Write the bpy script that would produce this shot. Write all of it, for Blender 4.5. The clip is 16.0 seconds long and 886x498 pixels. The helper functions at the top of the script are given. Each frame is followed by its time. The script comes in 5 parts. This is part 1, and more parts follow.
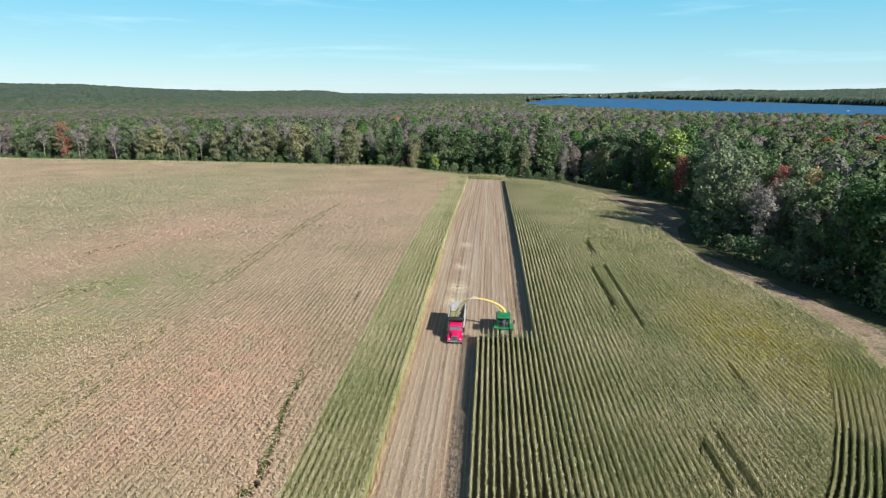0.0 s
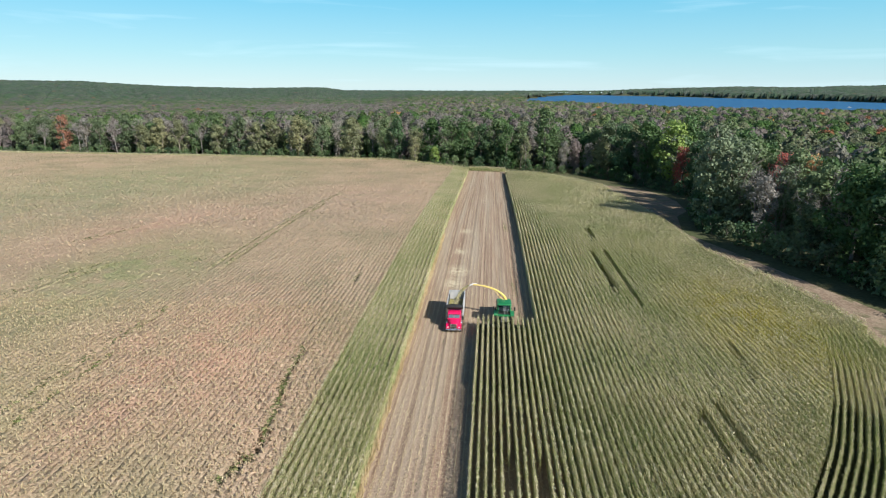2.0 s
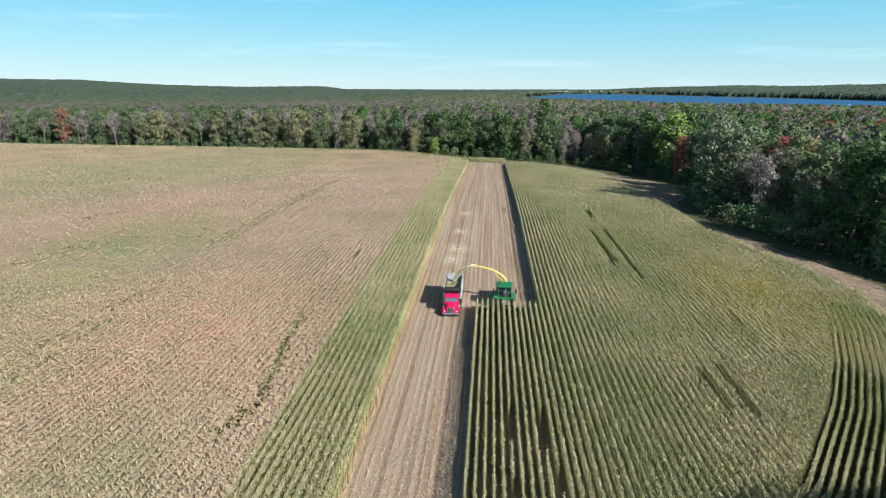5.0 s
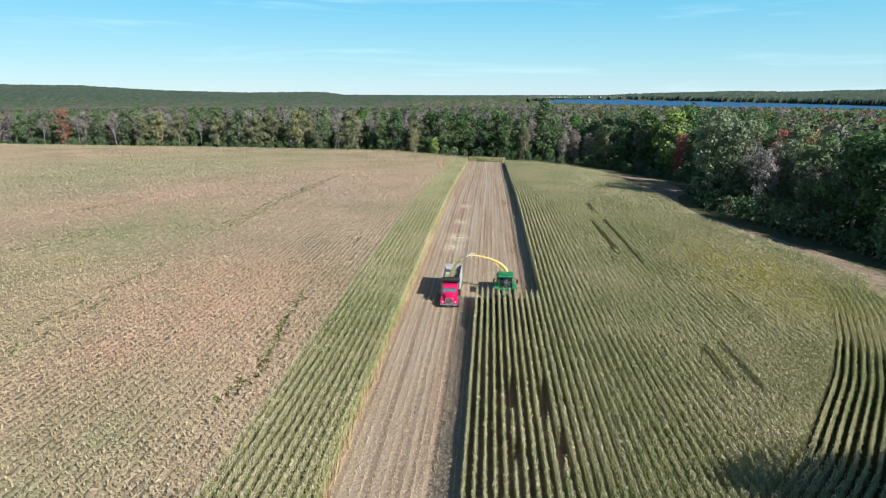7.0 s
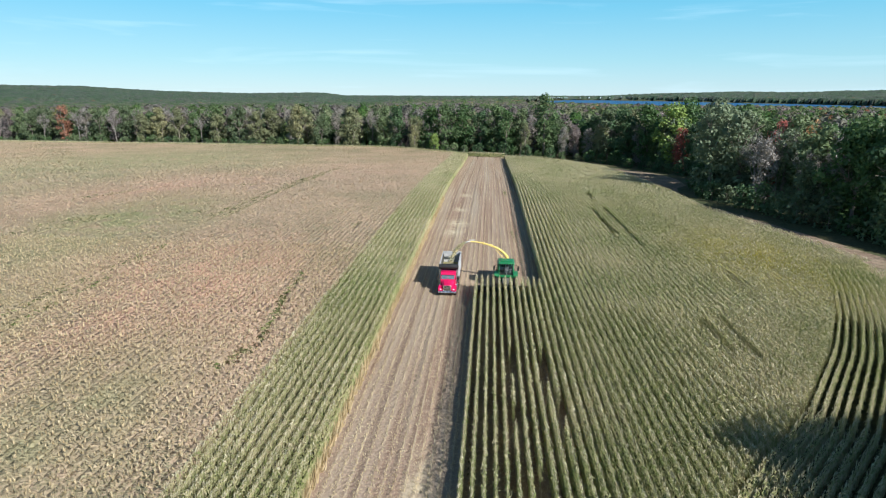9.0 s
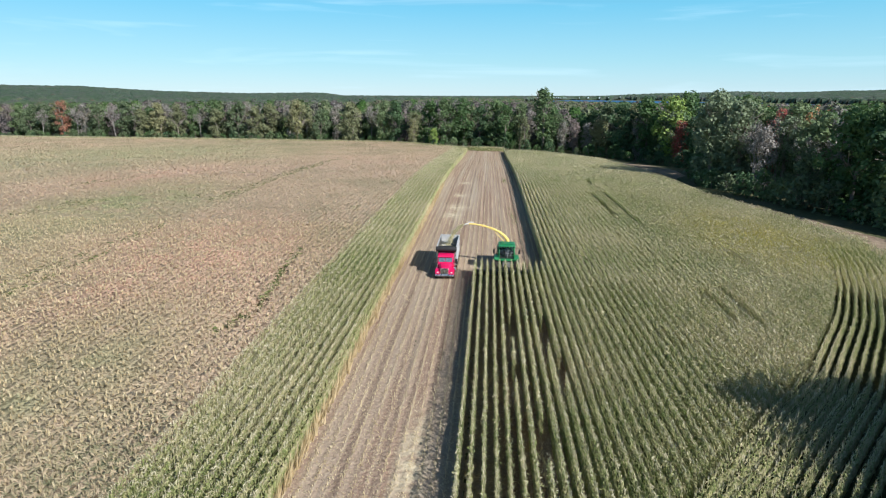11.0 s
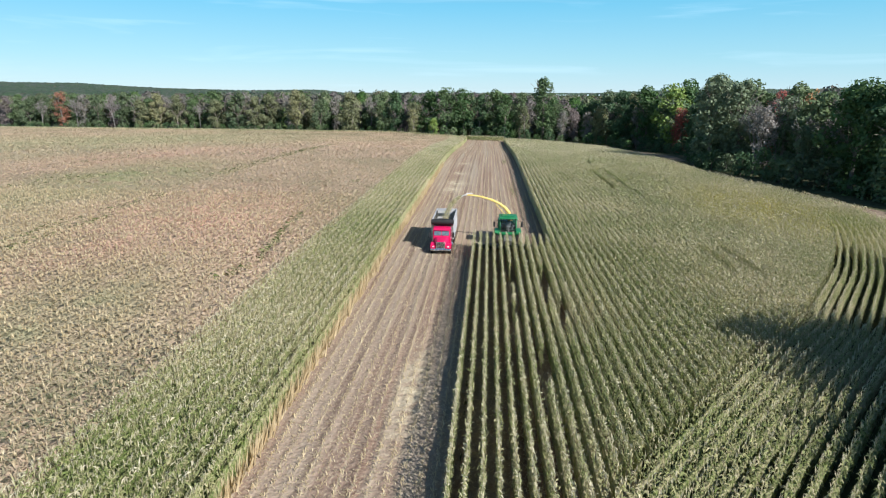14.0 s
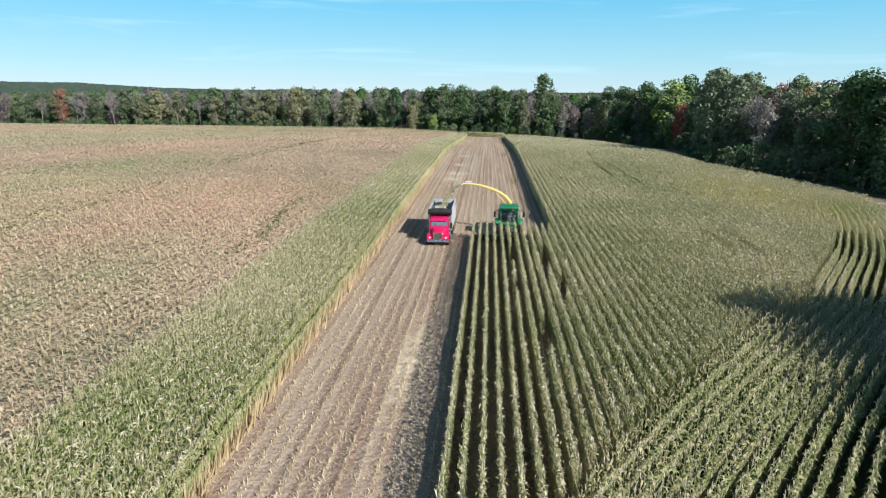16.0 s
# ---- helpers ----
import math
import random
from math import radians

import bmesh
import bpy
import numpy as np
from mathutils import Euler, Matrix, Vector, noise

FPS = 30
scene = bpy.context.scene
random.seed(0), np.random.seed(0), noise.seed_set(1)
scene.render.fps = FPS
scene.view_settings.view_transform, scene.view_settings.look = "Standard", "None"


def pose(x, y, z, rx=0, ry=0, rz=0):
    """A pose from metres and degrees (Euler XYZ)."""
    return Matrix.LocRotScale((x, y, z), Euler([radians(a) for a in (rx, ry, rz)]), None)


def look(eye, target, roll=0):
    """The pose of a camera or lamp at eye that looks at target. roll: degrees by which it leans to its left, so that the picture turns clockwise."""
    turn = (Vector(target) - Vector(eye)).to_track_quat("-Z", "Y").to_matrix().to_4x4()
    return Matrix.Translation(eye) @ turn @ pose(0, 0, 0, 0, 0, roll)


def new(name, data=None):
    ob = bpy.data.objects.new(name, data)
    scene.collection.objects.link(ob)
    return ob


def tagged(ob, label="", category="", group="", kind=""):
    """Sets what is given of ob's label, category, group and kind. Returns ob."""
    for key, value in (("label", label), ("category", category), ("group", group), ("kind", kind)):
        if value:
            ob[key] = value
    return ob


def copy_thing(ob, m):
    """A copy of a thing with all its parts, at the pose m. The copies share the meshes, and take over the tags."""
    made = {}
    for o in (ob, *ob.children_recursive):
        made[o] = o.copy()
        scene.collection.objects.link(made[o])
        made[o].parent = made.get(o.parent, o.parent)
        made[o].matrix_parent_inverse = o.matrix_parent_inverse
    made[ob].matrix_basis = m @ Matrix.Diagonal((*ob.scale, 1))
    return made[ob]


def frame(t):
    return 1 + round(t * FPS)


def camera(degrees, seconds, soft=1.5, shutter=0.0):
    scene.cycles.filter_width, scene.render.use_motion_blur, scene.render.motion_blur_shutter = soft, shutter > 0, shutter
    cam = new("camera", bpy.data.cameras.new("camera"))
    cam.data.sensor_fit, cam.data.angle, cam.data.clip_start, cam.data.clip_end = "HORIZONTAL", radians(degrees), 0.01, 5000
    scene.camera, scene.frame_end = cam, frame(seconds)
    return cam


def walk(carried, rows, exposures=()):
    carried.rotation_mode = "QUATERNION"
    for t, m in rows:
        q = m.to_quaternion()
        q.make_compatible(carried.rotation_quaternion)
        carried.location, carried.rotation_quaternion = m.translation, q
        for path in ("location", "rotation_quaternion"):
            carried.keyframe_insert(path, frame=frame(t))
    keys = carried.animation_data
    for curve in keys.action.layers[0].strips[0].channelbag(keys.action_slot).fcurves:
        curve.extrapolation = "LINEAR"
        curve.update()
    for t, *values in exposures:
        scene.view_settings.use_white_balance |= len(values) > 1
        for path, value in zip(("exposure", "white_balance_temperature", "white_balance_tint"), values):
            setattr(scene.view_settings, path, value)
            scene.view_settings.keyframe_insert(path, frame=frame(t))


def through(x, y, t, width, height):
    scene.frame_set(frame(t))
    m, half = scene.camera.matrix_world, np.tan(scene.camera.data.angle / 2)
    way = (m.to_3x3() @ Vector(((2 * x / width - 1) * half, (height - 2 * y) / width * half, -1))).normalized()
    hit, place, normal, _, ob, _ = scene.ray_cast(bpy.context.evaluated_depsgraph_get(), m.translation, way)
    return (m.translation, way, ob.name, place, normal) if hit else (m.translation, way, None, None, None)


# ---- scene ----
cam = camera(73, 16.0, soft=1.15)
PATH = [
    (0, (-2.332, 5.888, 39.382), (-2.481, 7.814, 38.867), 0.2),
    (0.5, (-2.289, 5.578, 38.828), (-2.438, 7.504, 38.31), 0.2),
    (1, (-2.254, 5.333, 38.158), (-2.404, 7.259, 37.639), 0.2),
    (1.5, (-2.243, 5.142, 37.45), (-2.392, 7.067, 36.928), 0.2),
    (2, (-2.219, 4.932, 36.655), (-2.369, 6.856, 36.132), 0.2),
    (2.5, (-2.182, 4.747, 35.874), (-2.331, 6.672, 35.351), 0.2),
    (3, (-2.139, 4.527, 35.12), (-2.289, 6.451, 34.596), 0.2),
    (3.5, (-2.124, 4.313, 34.442), (-2.273, 6.237, 33.915), 0.2),
    (4, (-2.091, 4.123, 33.856), (-2.241, 6.045, 33.326), 0.2),
    (6.5, (-2.111, 3.525, 29.54), (-2.26, 5.453, 29.031), 0.2),
    (7, (-2.092, 3.249, 28.843), (-2.241, 5.178, 28.337), 0.2),
    (7.5, (-2.093, 3.024, 28.147), (-2.241, 4.953, 27.643), 0.2),
    (8, (-2.086, 2.816, 27.416), (-2.234, 4.746, 26.914), 0.2),
    (8.5, (-2.054, 2.585, 26.668), (-2.203, 4.515, 26.166), 0.2),
    (9, (-2.033, 2.364, 25.954), (-2.182, 4.294, 25.451), 0.2),
    (11.5, (-2.022, 1.567, 21.882), (-2.168, 3.497, 21.381), 0.2),
    (12, (-2.023, 1.289, 21.212), (-2.169, 3.219, 20.709), 0.2),
    (12.5, (-2.008, 1.084, 20.502), (-2.154, 3.014, 19.998), 0.2),
    (13, (-2.027, 0.89, 19.74), (-2.172, 2.82, 19.235), 0.2),
    (13.5, (-1.989, 0.74, 18.983), (-2.134, 2.669, 18.476), 0.2),
    (14, (-1.979, 0.596, 18.238), (-2.124, 2.525, 17.73), 0.2),
    (14.5, (-1.94, 0.468, 17.499), (-2.086, 2.396, 16.991), 0.2),
    (15, (-1.925, 0.296, 16.857), (-2.071, 2.224, 16.346), 0.2),
    (15.5, (-1.945, 0.234, 16.507), (-2.09, 2.163, 15.998), 0.2),
    (16, (-1.962, 0.214, 16.316), (-2.107, 2.143, 15.808), 0.2),
]
walk(cam, [(t, look(eye, target, roll)) for t, eye, target, roll in PATH], exposures=[(0, 0.48, 6300, 10), (7, 0.47, 6120, 10), (16, 0.46, 6000, 12)])

# ---- world, sun ----
SUN = Vector((1.2, -0.97, 1.02)).normalized()
world = bpy.data.worlds.new("sky")
scene.world = world
world.use_nodes = True
wn, wl = world.node_tree.nodes, world.node_tree.links
sky = wn.new("ShaderNodeTexSky")
sky.sky_type = "NISHITA"
sky.sun_disc = False
sky.sun_elevation = math.asin(SUN.z)
sky.sun_rotation = math.atan2(SUN.x, SUN.y)
sky.altitude, sky.air_density, sky.dust_density, sky.ozone_density = 200, 1.0, 0.0, 3.0
# thin cirrus streaks, far up, low contrast
tc = wn.new("ShaderNodeTexCoord")
mp = wn.new("ShaderNodeMapping")
mp.inputs["Scale"].default_value = (2.2, 2.2, 26.0)
cn = wn.new("ShaderNodeTexNoise")
cn.inputs["Scale"].default_value, cn.inputs["Detail"].default_value, cn.inputs["Distortion"].default_value = 1.6, 7.0, 0.6
cr = wn.new("ShaderNodeMapRange")
cr.inputs[1].default_value, cr.inputs[2].default_value, cr.inputs[4].default_value = 0.56, 0.85, 0.34
cm = wn.new("ShaderNodeMix")
cm.data_type = "RGBA"
cm.inputs[7].default_value = (7.5, 9.6, 10.4, 1)
wl.new(tc.outputs["Generated"], mp.inputs["Vector"])
wl.new(mp.outputs["Vector"], cn.inputs["Vector"])
wl.new(cn.outputs["Fac"], cr.inputs[0])
wl.new(cr.outputs[0], cm.inputs[0])
# the low sky: pale by the horizon, quickly deeper blue above
sep = wn.new("ShaderNodeSeparateXYZ")
wl.new(tc.outputs["Generated"], sep.inputs[0])
grad = wn.new("ShaderNodeValToRGB")
stops = ((0.0, (4.5, 6.4, 7.0)), (0.05, (3.1, 6.0, 6.8)), (0.13, (1.45, 5.1, 6.8)), (0.22, (0.7, 1.7, 3.0)), (1.0, (0.28, 0.52, 0.9)))
while len(grad.color_ramp.elements) < len(stops):
    grad.color_ramp.elements.new(0.5)
for e, (p, c) in zip(grad.color_ramp.elements, stops):
    e.position, e.color = p, (*c, 1)
wl.new(sep.outputs["Z"], grad.inputs[0])
tone = wn.new("ShaderNodeMix")
tone.data_type = "RGBA"
tone.inputs[0].default_value = 0.8
wl.new(sky.outputs[0], tone.inputs[6])
wl.new(grad.outputs[0], tone.inputs[7])
wl.new(tone.outputs[2], cm.inputs[6])
wl.new(cm.outputs[2], wn["Background"].inputs["Color"])
wn["Background"].inputs["Strength"].default_value = 0.092
sun = new("sun", bpy.data.lights.new("sun", "SUN"))
sun.data.energy, sun.data.angle, sun.data.color = 5.0, radians(0.55), (1.0, 0.95, 0.87)
sun.matrix_world = look(SUN * 300, (0, 0, 0))


# ---- small tools ----
def part(name, bm, material, parent=None, label=""):
    me = bpy.data.meshes.new(name)
    bm.to_mesh(me)
    bm.free()
    me.materials.append(material)
    ob = new(name, me)
    ob.parent = parent
    return tagged(ob, label)


def np_mesh(name, verts, faces, material, tint=None):
    """A mesh from an array of places and an array of faces, all with the same count of corners."""
    me = bpy.data.meshes.new(name)
    verts, faces = np.asarray(verts, np.float32).reshape(-1, 3), np.asarray(faces, np.int32)
    n, k = faces.shape
    me.vertices.add(len(verts))
    me.vertices.foreach_set("co", verts.ravel())
    me.loops.add(n * k)
    me.loops.foreach_set("vertex_index", faces.ravel())
    me.polygons.add(n)
    me.polygons.foreach_set("loop_start", np.arange(0, n * k, k, dtype=np.int32))
    me.polygons.foreach_set("loop_total", np.full(n, k, np.int32))
    if tint is not None:
        at = me.attributes.new("tint", "FLOAT_COLOR", "POINT")
        at.data.foreach_set("color", np.c_[tint, np.ones(len(tint))].astype(np.float32).ravel())
    me.update(calc_edges=True)
    me.materials.append(material)
    return new(name, me)


def box(bm, c, s, bevel=0.0, taper=1.0):
    """A box at centre c of size s, its top scaled by taper, its edges rounded."""
    made = bmesh.ops.create_cube(bm, size=1)["verts"]
    for v in made:
        k = taper if v.co.z > 0 else 1.0
        v.co = Vector((c[0] + v.co.x * s[0] * k, c[1] + v.co.y * s[1] * k, c[2] + v.co.z * s[2]))
    if bevel:
        edges = list({e for v in made for e in v.link_edges})
        bmesh.ops.bevel(bm, geom=edges, offset=bevel, segments=2, affect="EDGES", profile=0.6)
    return bm


def prism(bm, outline, x0, x1, bevel=0.0):
    """A solid between x0 and x1 with the given outline of (y, z)."""
    a = [bm.verts.new((x0, y, z)) for y, z in outline]
    b = [bm.verts.new((x1, y, z)) for y, z in outline]
    fs = [bm.faces.new(a), bm.faces.new(b[::-1])]
    n = len(outline)
    for i in range(n):
        fs.append(bm.faces.new((a[i], b[i], b[(i + 1) % n], a[(i + 1) % n])))
    bmesh.ops.recalc_face_normals(bm, faces=fs)
    if bevel:
        bmesh.ops.bevel(bm, geom=list({e for f in fs for e in f.edges}), offset=bevel, segments=2, affect="EDGES")
    return bm


def rod(bm, a, b, r0, r1=None, sides=10):
    """A round bar from a to b."""
    a, b = Vector(a), Vector(b)
    m = Matrix.Translation((a + b) / 2) @ (b - a).to_track_quat("Z", "Y").to_matrix().to_4x4()
    bmesh.ops.create_cone(bm, cap_ends=True, segments=sides, radius1=r0, radius2=r0 if r1 is None else r1, depth=(b - a).length, matrix=m)
    return bm


def tube(bm, path, sizes, sides=8):
    """A tube along path; sizes: (half width, half height) at each place."""
    rings = []
    for i, p in enumerate(path):
        p = Vector(p)
        d = (Vector(path[min(i + 1, len(path) - 1)]) - Vector(path[max(i - 1, 0)])).normalized()
        side = d.cross(Vector((0, 1, 0))) if abs(d.y) < 0.9 else d.cross(Vector((0, 0, 1)))
        side.normalize()
        up = side.cross(d)
        w, h = sizes[i]
        rings.append([bm.verts.new(p + up * w * math.cos(t) + side * h * math.sin(t)) for t in (2 * math.pi * k / sides for k in range(sides))])
    fs = [bm.faces.new(rings[0]), bm.faces.new(rings[-1][::-1])]
    for r, q in zip(rings, rings[1:]):
        for k in range(sides):
            fs.append(bm.faces.new((r[k], q[k], q[(k + 1) % sides], r[(k + 1) % sides])))
    bmesh.ops.recalc_face_normals(bm, faces=fs)
    return bm


def sstep(a, b, v):
    t = np.clip((np.asarray(v, float) - a) / (b - a), 0, 1)
    return t * t * (3 - 2 * t)


def lay(x, y):
    """The height of the field."""
    x, y = np.asarray(x, float), np.asarray(y, float)
    u = (x + 10) / 12
    soft = 12 * (np.log1p(np.exp(-np.abs(u))) + np.maximum(u, 0))
    return 0.5 - 0.035 * np.minimum(soft, 90) - 7 * sstep(140, 340, y)


LAKE = -15.0


def relief(x, y):
    """The height of the whole country: field, wooded plain, lake basin, hills."""
    x, y = np.asarray(x, float), np.asarray(y, float)
    r, b = np.hypot(x, y), np.degrees(np.arctan2(x, y))
    z = lay(x, y)
    k = sstep(380, 900, r)
    z = z * (1 - k) + np.interp(b, [-12, 2, 6], [-13.0, -9.0, -7.0]) * k
    near = np.interp(b, [2.6, 3.4, 8, 16, 60], [2300, 1450, 1250, 1020, 950])
    far = np.interp(b, [2.6, 7, 12, 20, 32, 60], [2500, 4400, 4200, 3500, 2750, 2500])
    inside = sstep(0, 60, r - near) * (1 - sstep(-60, 0, r - far)) * (b > 2.6) * (b < 75)
    z = z - 13 * inside
    wob = 1 + 0.22 * np.sin(b * 0.9 + 1) + 0.14 * np.sin(b * 2.3) + 0.07 * np.sin(b * 5.1 + 2)
    east = np.interp(b, [9.7, 12.2, 15.5, 20.8, 24.9, 31.2, 40], [0, 12, 21, 33, 30, 44, 46]) * (0.9 + 0.1 * wob)
    z = z + east * (0.35 * sstep(0, 500, r - far) + 0.65 * sstep(3600, 4600, r))
    west = np.interp(b, [-60, -40, -35.3, -31.7, -28.3, -21.9, -16.7, -15.2, -13.6, -4.6], [61, 61, 60, 43, 29, 17, 24, 21, 4, 0])
    z = z + west * (0.3 * sstep(2100, 3000, r) + 0.7 * sstep(3100, 4600, r)) * (0.94 + 0.06 * wob)
    return z


# ---- materials ----
def material(name, build, rough=0.8, metal=0.0, spec=0.3):
    m = bpy.data.materials.new(name)
    m.use_nodes = True
    n, l = m.node_tree.nodes, m.node_tree.links
    b = n["Principled BSDF"]
    b.inputs["Roughness"].default_value, b.inputs["Metallic"].default_value = rough, metal
    b.inputs["Specular IOR Level"].default_value = spec
    build(n, l, b)
    return m


def noise_of(n, l, scale, detail=4.0, stretch=None, coord="Position", low=0.35, high=0.65):
    """A noise in metres, spread to 0..1."""
    t = n.new("ShaderNodeTexNoise")
    t.inputs["Scale"].default_value, t.inputs["Detail"].default_value = scale, detail
    src = n.new("ShaderNodeNewGeometry").outputs["Position"] if coord == "Position" else n.new("ShaderNodeTexCoord").outputs["Object"]
    if stretch:
        mp = n.new("ShaderNodeMapping")
        mp.inputs["Scale"].default_value = stretch
        l.new(src, mp.inputs["Vector"])
        src = mp.outputs["Vector"]
    l.new(src, t.inputs["Vector"])
    r = n.new("ShaderNodeMapRange")
    r.inputs[1].default_value, r.inputs[2].default_value = low, high
    l.new(t.outputs["Fac"], r.inputs[0])
    return r.outputs[0]


def mixed(n, l, fac, a, b, kind="MIX"):
    x = n.new("ShaderNodeMix")
    x.data_type, x.blend_type = "RGBA", kind
    for sock, v in ((x.inputs[0], fac), (x.inputs[6], a), (x.inputs[7], b)):
        if isinstance(v, (int, float)):
            sock.default_value = v
        elif isinstance(v, tuple):
            sock.default_value = (*v, 1)
        else:
            l.new(v, sock)
    return x.outputs[2]


def bumped(n, l, b, height, strength, dist):
    u = n.new("ShaderNodeBump")
    u.inputs["Strength"].default_value, u.inputs["Distance"].default_value = strength, dist
    l.new(height, u.inputs["Height"])
    l.new(u.outputs["Normal"], b.inputs["Normal"])


def ramp(n, l, fac, stops):
    r = n.new("ShaderNodeValToRGB")
    e = r.color_ramp.elements
    while len(e) < len(stops):
        e.new(0.5)
    for q, (p, c) in zip(e, stops):
        q.position, q.color = p, (*c, 1)
    l.new(fac, r.inputs[0])
    return r.outputs[0]


def plain(name, c1, c2, rough=0.5, metal=0.0, scale=3.0, bump=0.0, spec=0.4):
    """Paint, rubber or metal with dust and small wear."""
    def build(n, l, b):
        f = noise_of(n, l, scale, 6, coord="Object")
        g = noise_of(n, l, scale * 14, 3, coord="Object")
        l.new(mixed(n, l, 0.25, mixed(n, l, f, c1, c2), mixed(n, l, g, c2, c1)), b.inputs["Base Color"])
        r = n.new("ShaderNodeMapRange")
        r.inputs[3].default_value, r.inputs[4].default_value = rough, min(1, rough + 0.18)
        l.new(f, r.inputs[0])
        l.new(r.outputs[0], b.inputs["Roughness"])
        if bump:
            bumped(n, l, b, g, bump, 0.01)
    return material(name, build, rough, metal, spec)


def leafy(name, stops, patch=None, through=0.24, rough=0.6, tint=False, big=0.06, own=0.42, grain=1.6, clump=0.34):
    """Leaves: each leaf takes its own colour, drifting over the field; some light goes through."""
    def build(n, l, b):
        isl = n.new("ShaderNodeNewGeometry").outputs["Random Per Island"]
        drift = noise_of(n, l, big, 5)
        fine = noise_of(n, l, grain, 4)
        a = n.new("ShaderNodeMath")
        a.operation = "MULTIPLY_ADD"
        a.inputs[1].default_value, a.inputs[2].default_value = own or 0.45, 0.0
        l.new(isl if own else noise_of(n, l, 5.0, 5, low=0.36, high=0.64), a.inputs[0])
        if not own:
            bumped(n, l, b, noise_of(n, l, 4.0, 6, low=0.2, high=0.8), 0.8, 0.3)
        s = n.new("ShaderNodeMath")
        s.operation = "MULTIPLY_ADD"
        s.inputs[1].default_value = 0.3
        l.new(drift, s.inputs[0])
        l.new(a.outputs[0], s.inputs[2])
        s2 = n.new("ShaderNodeMath")
        s2.operation = "MULTIPLY_ADD"
        s2.inputs[1].default_value = clump
        l.new(fine, s2.inputs[0])
        l.new(s.outputs[0], s2.inputs[2])
        col = ramp(n, l, s2.outputs[0], stops)
        for place, radius, c in patch or ():
            d = n.new("ShaderNodeVectorMath")
            d.operation = "DISTANCE"
            mp = n.new("ShaderNodeMapping")
            mp.inputs["Scale"].default_value = (1, 0.5, 0)
            l.new(n.new("ShaderNodeNewGeometry").outputs["Position"], mp.inputs["Vector"])
            l.new(mp.outputs["Vector"], d.inputs[0])
            d.inputs[1].default_value = (place[0], place[1] * 0.5, 0)
            r = n.new("ShaderNodeMapRange")
            r.inputs[1].default_value, r.inputs[2].default_value, r.inputs[3].default_value, r.inputs[4].default_value = radius * 0.15, radius, 0.85, 0.0
            l.new(d.outputs["Value"], r.inputs[0])
            pm = n.new("ShaderNodeMath")
            pm.operation = "MULTIPLY"
            l.new(r.outputs[0], pm.inputs[0])
            l.new(noise_of(n, l, 0.25, 4, low=0.25, high=0.6), pm.inputs[1])
            col = mixed(n, l, pm.outputs[0], col, c)
        if tint == "object":
            col = mixed(n, l, 1.0, col, n.new("ShaderNodeObjectInfo").outputs["Color"], "MULTIPLY")
        elif tint == "attribute":
            at = n.new("ShaderNodeAttribute")
            at.attribute_name = "tint"
            col = mixed(n, l, 1.0, col, at.outputs["Color"], "MULTIPLY")
        l.new(col, b.inputs["Base Color"])
        tr = n.new("ShaderNodeBsdfTranslucent")
        l.new(col, tr.inputs["Color"])
        mx = n.new("ShaderNodeMixShader")
        mx.inputs[0].default_value = through
        l.new(b.outputs[0], mx.inputs[1])
        l.new(tr.outputs[0], mx.inputs[2])
        l.new(mx.outputs[0], n["Material Output"].inputs["Surface"])
    return material(name, build, rough, 0.0, 0.35)


ROW_STEP = 0.762


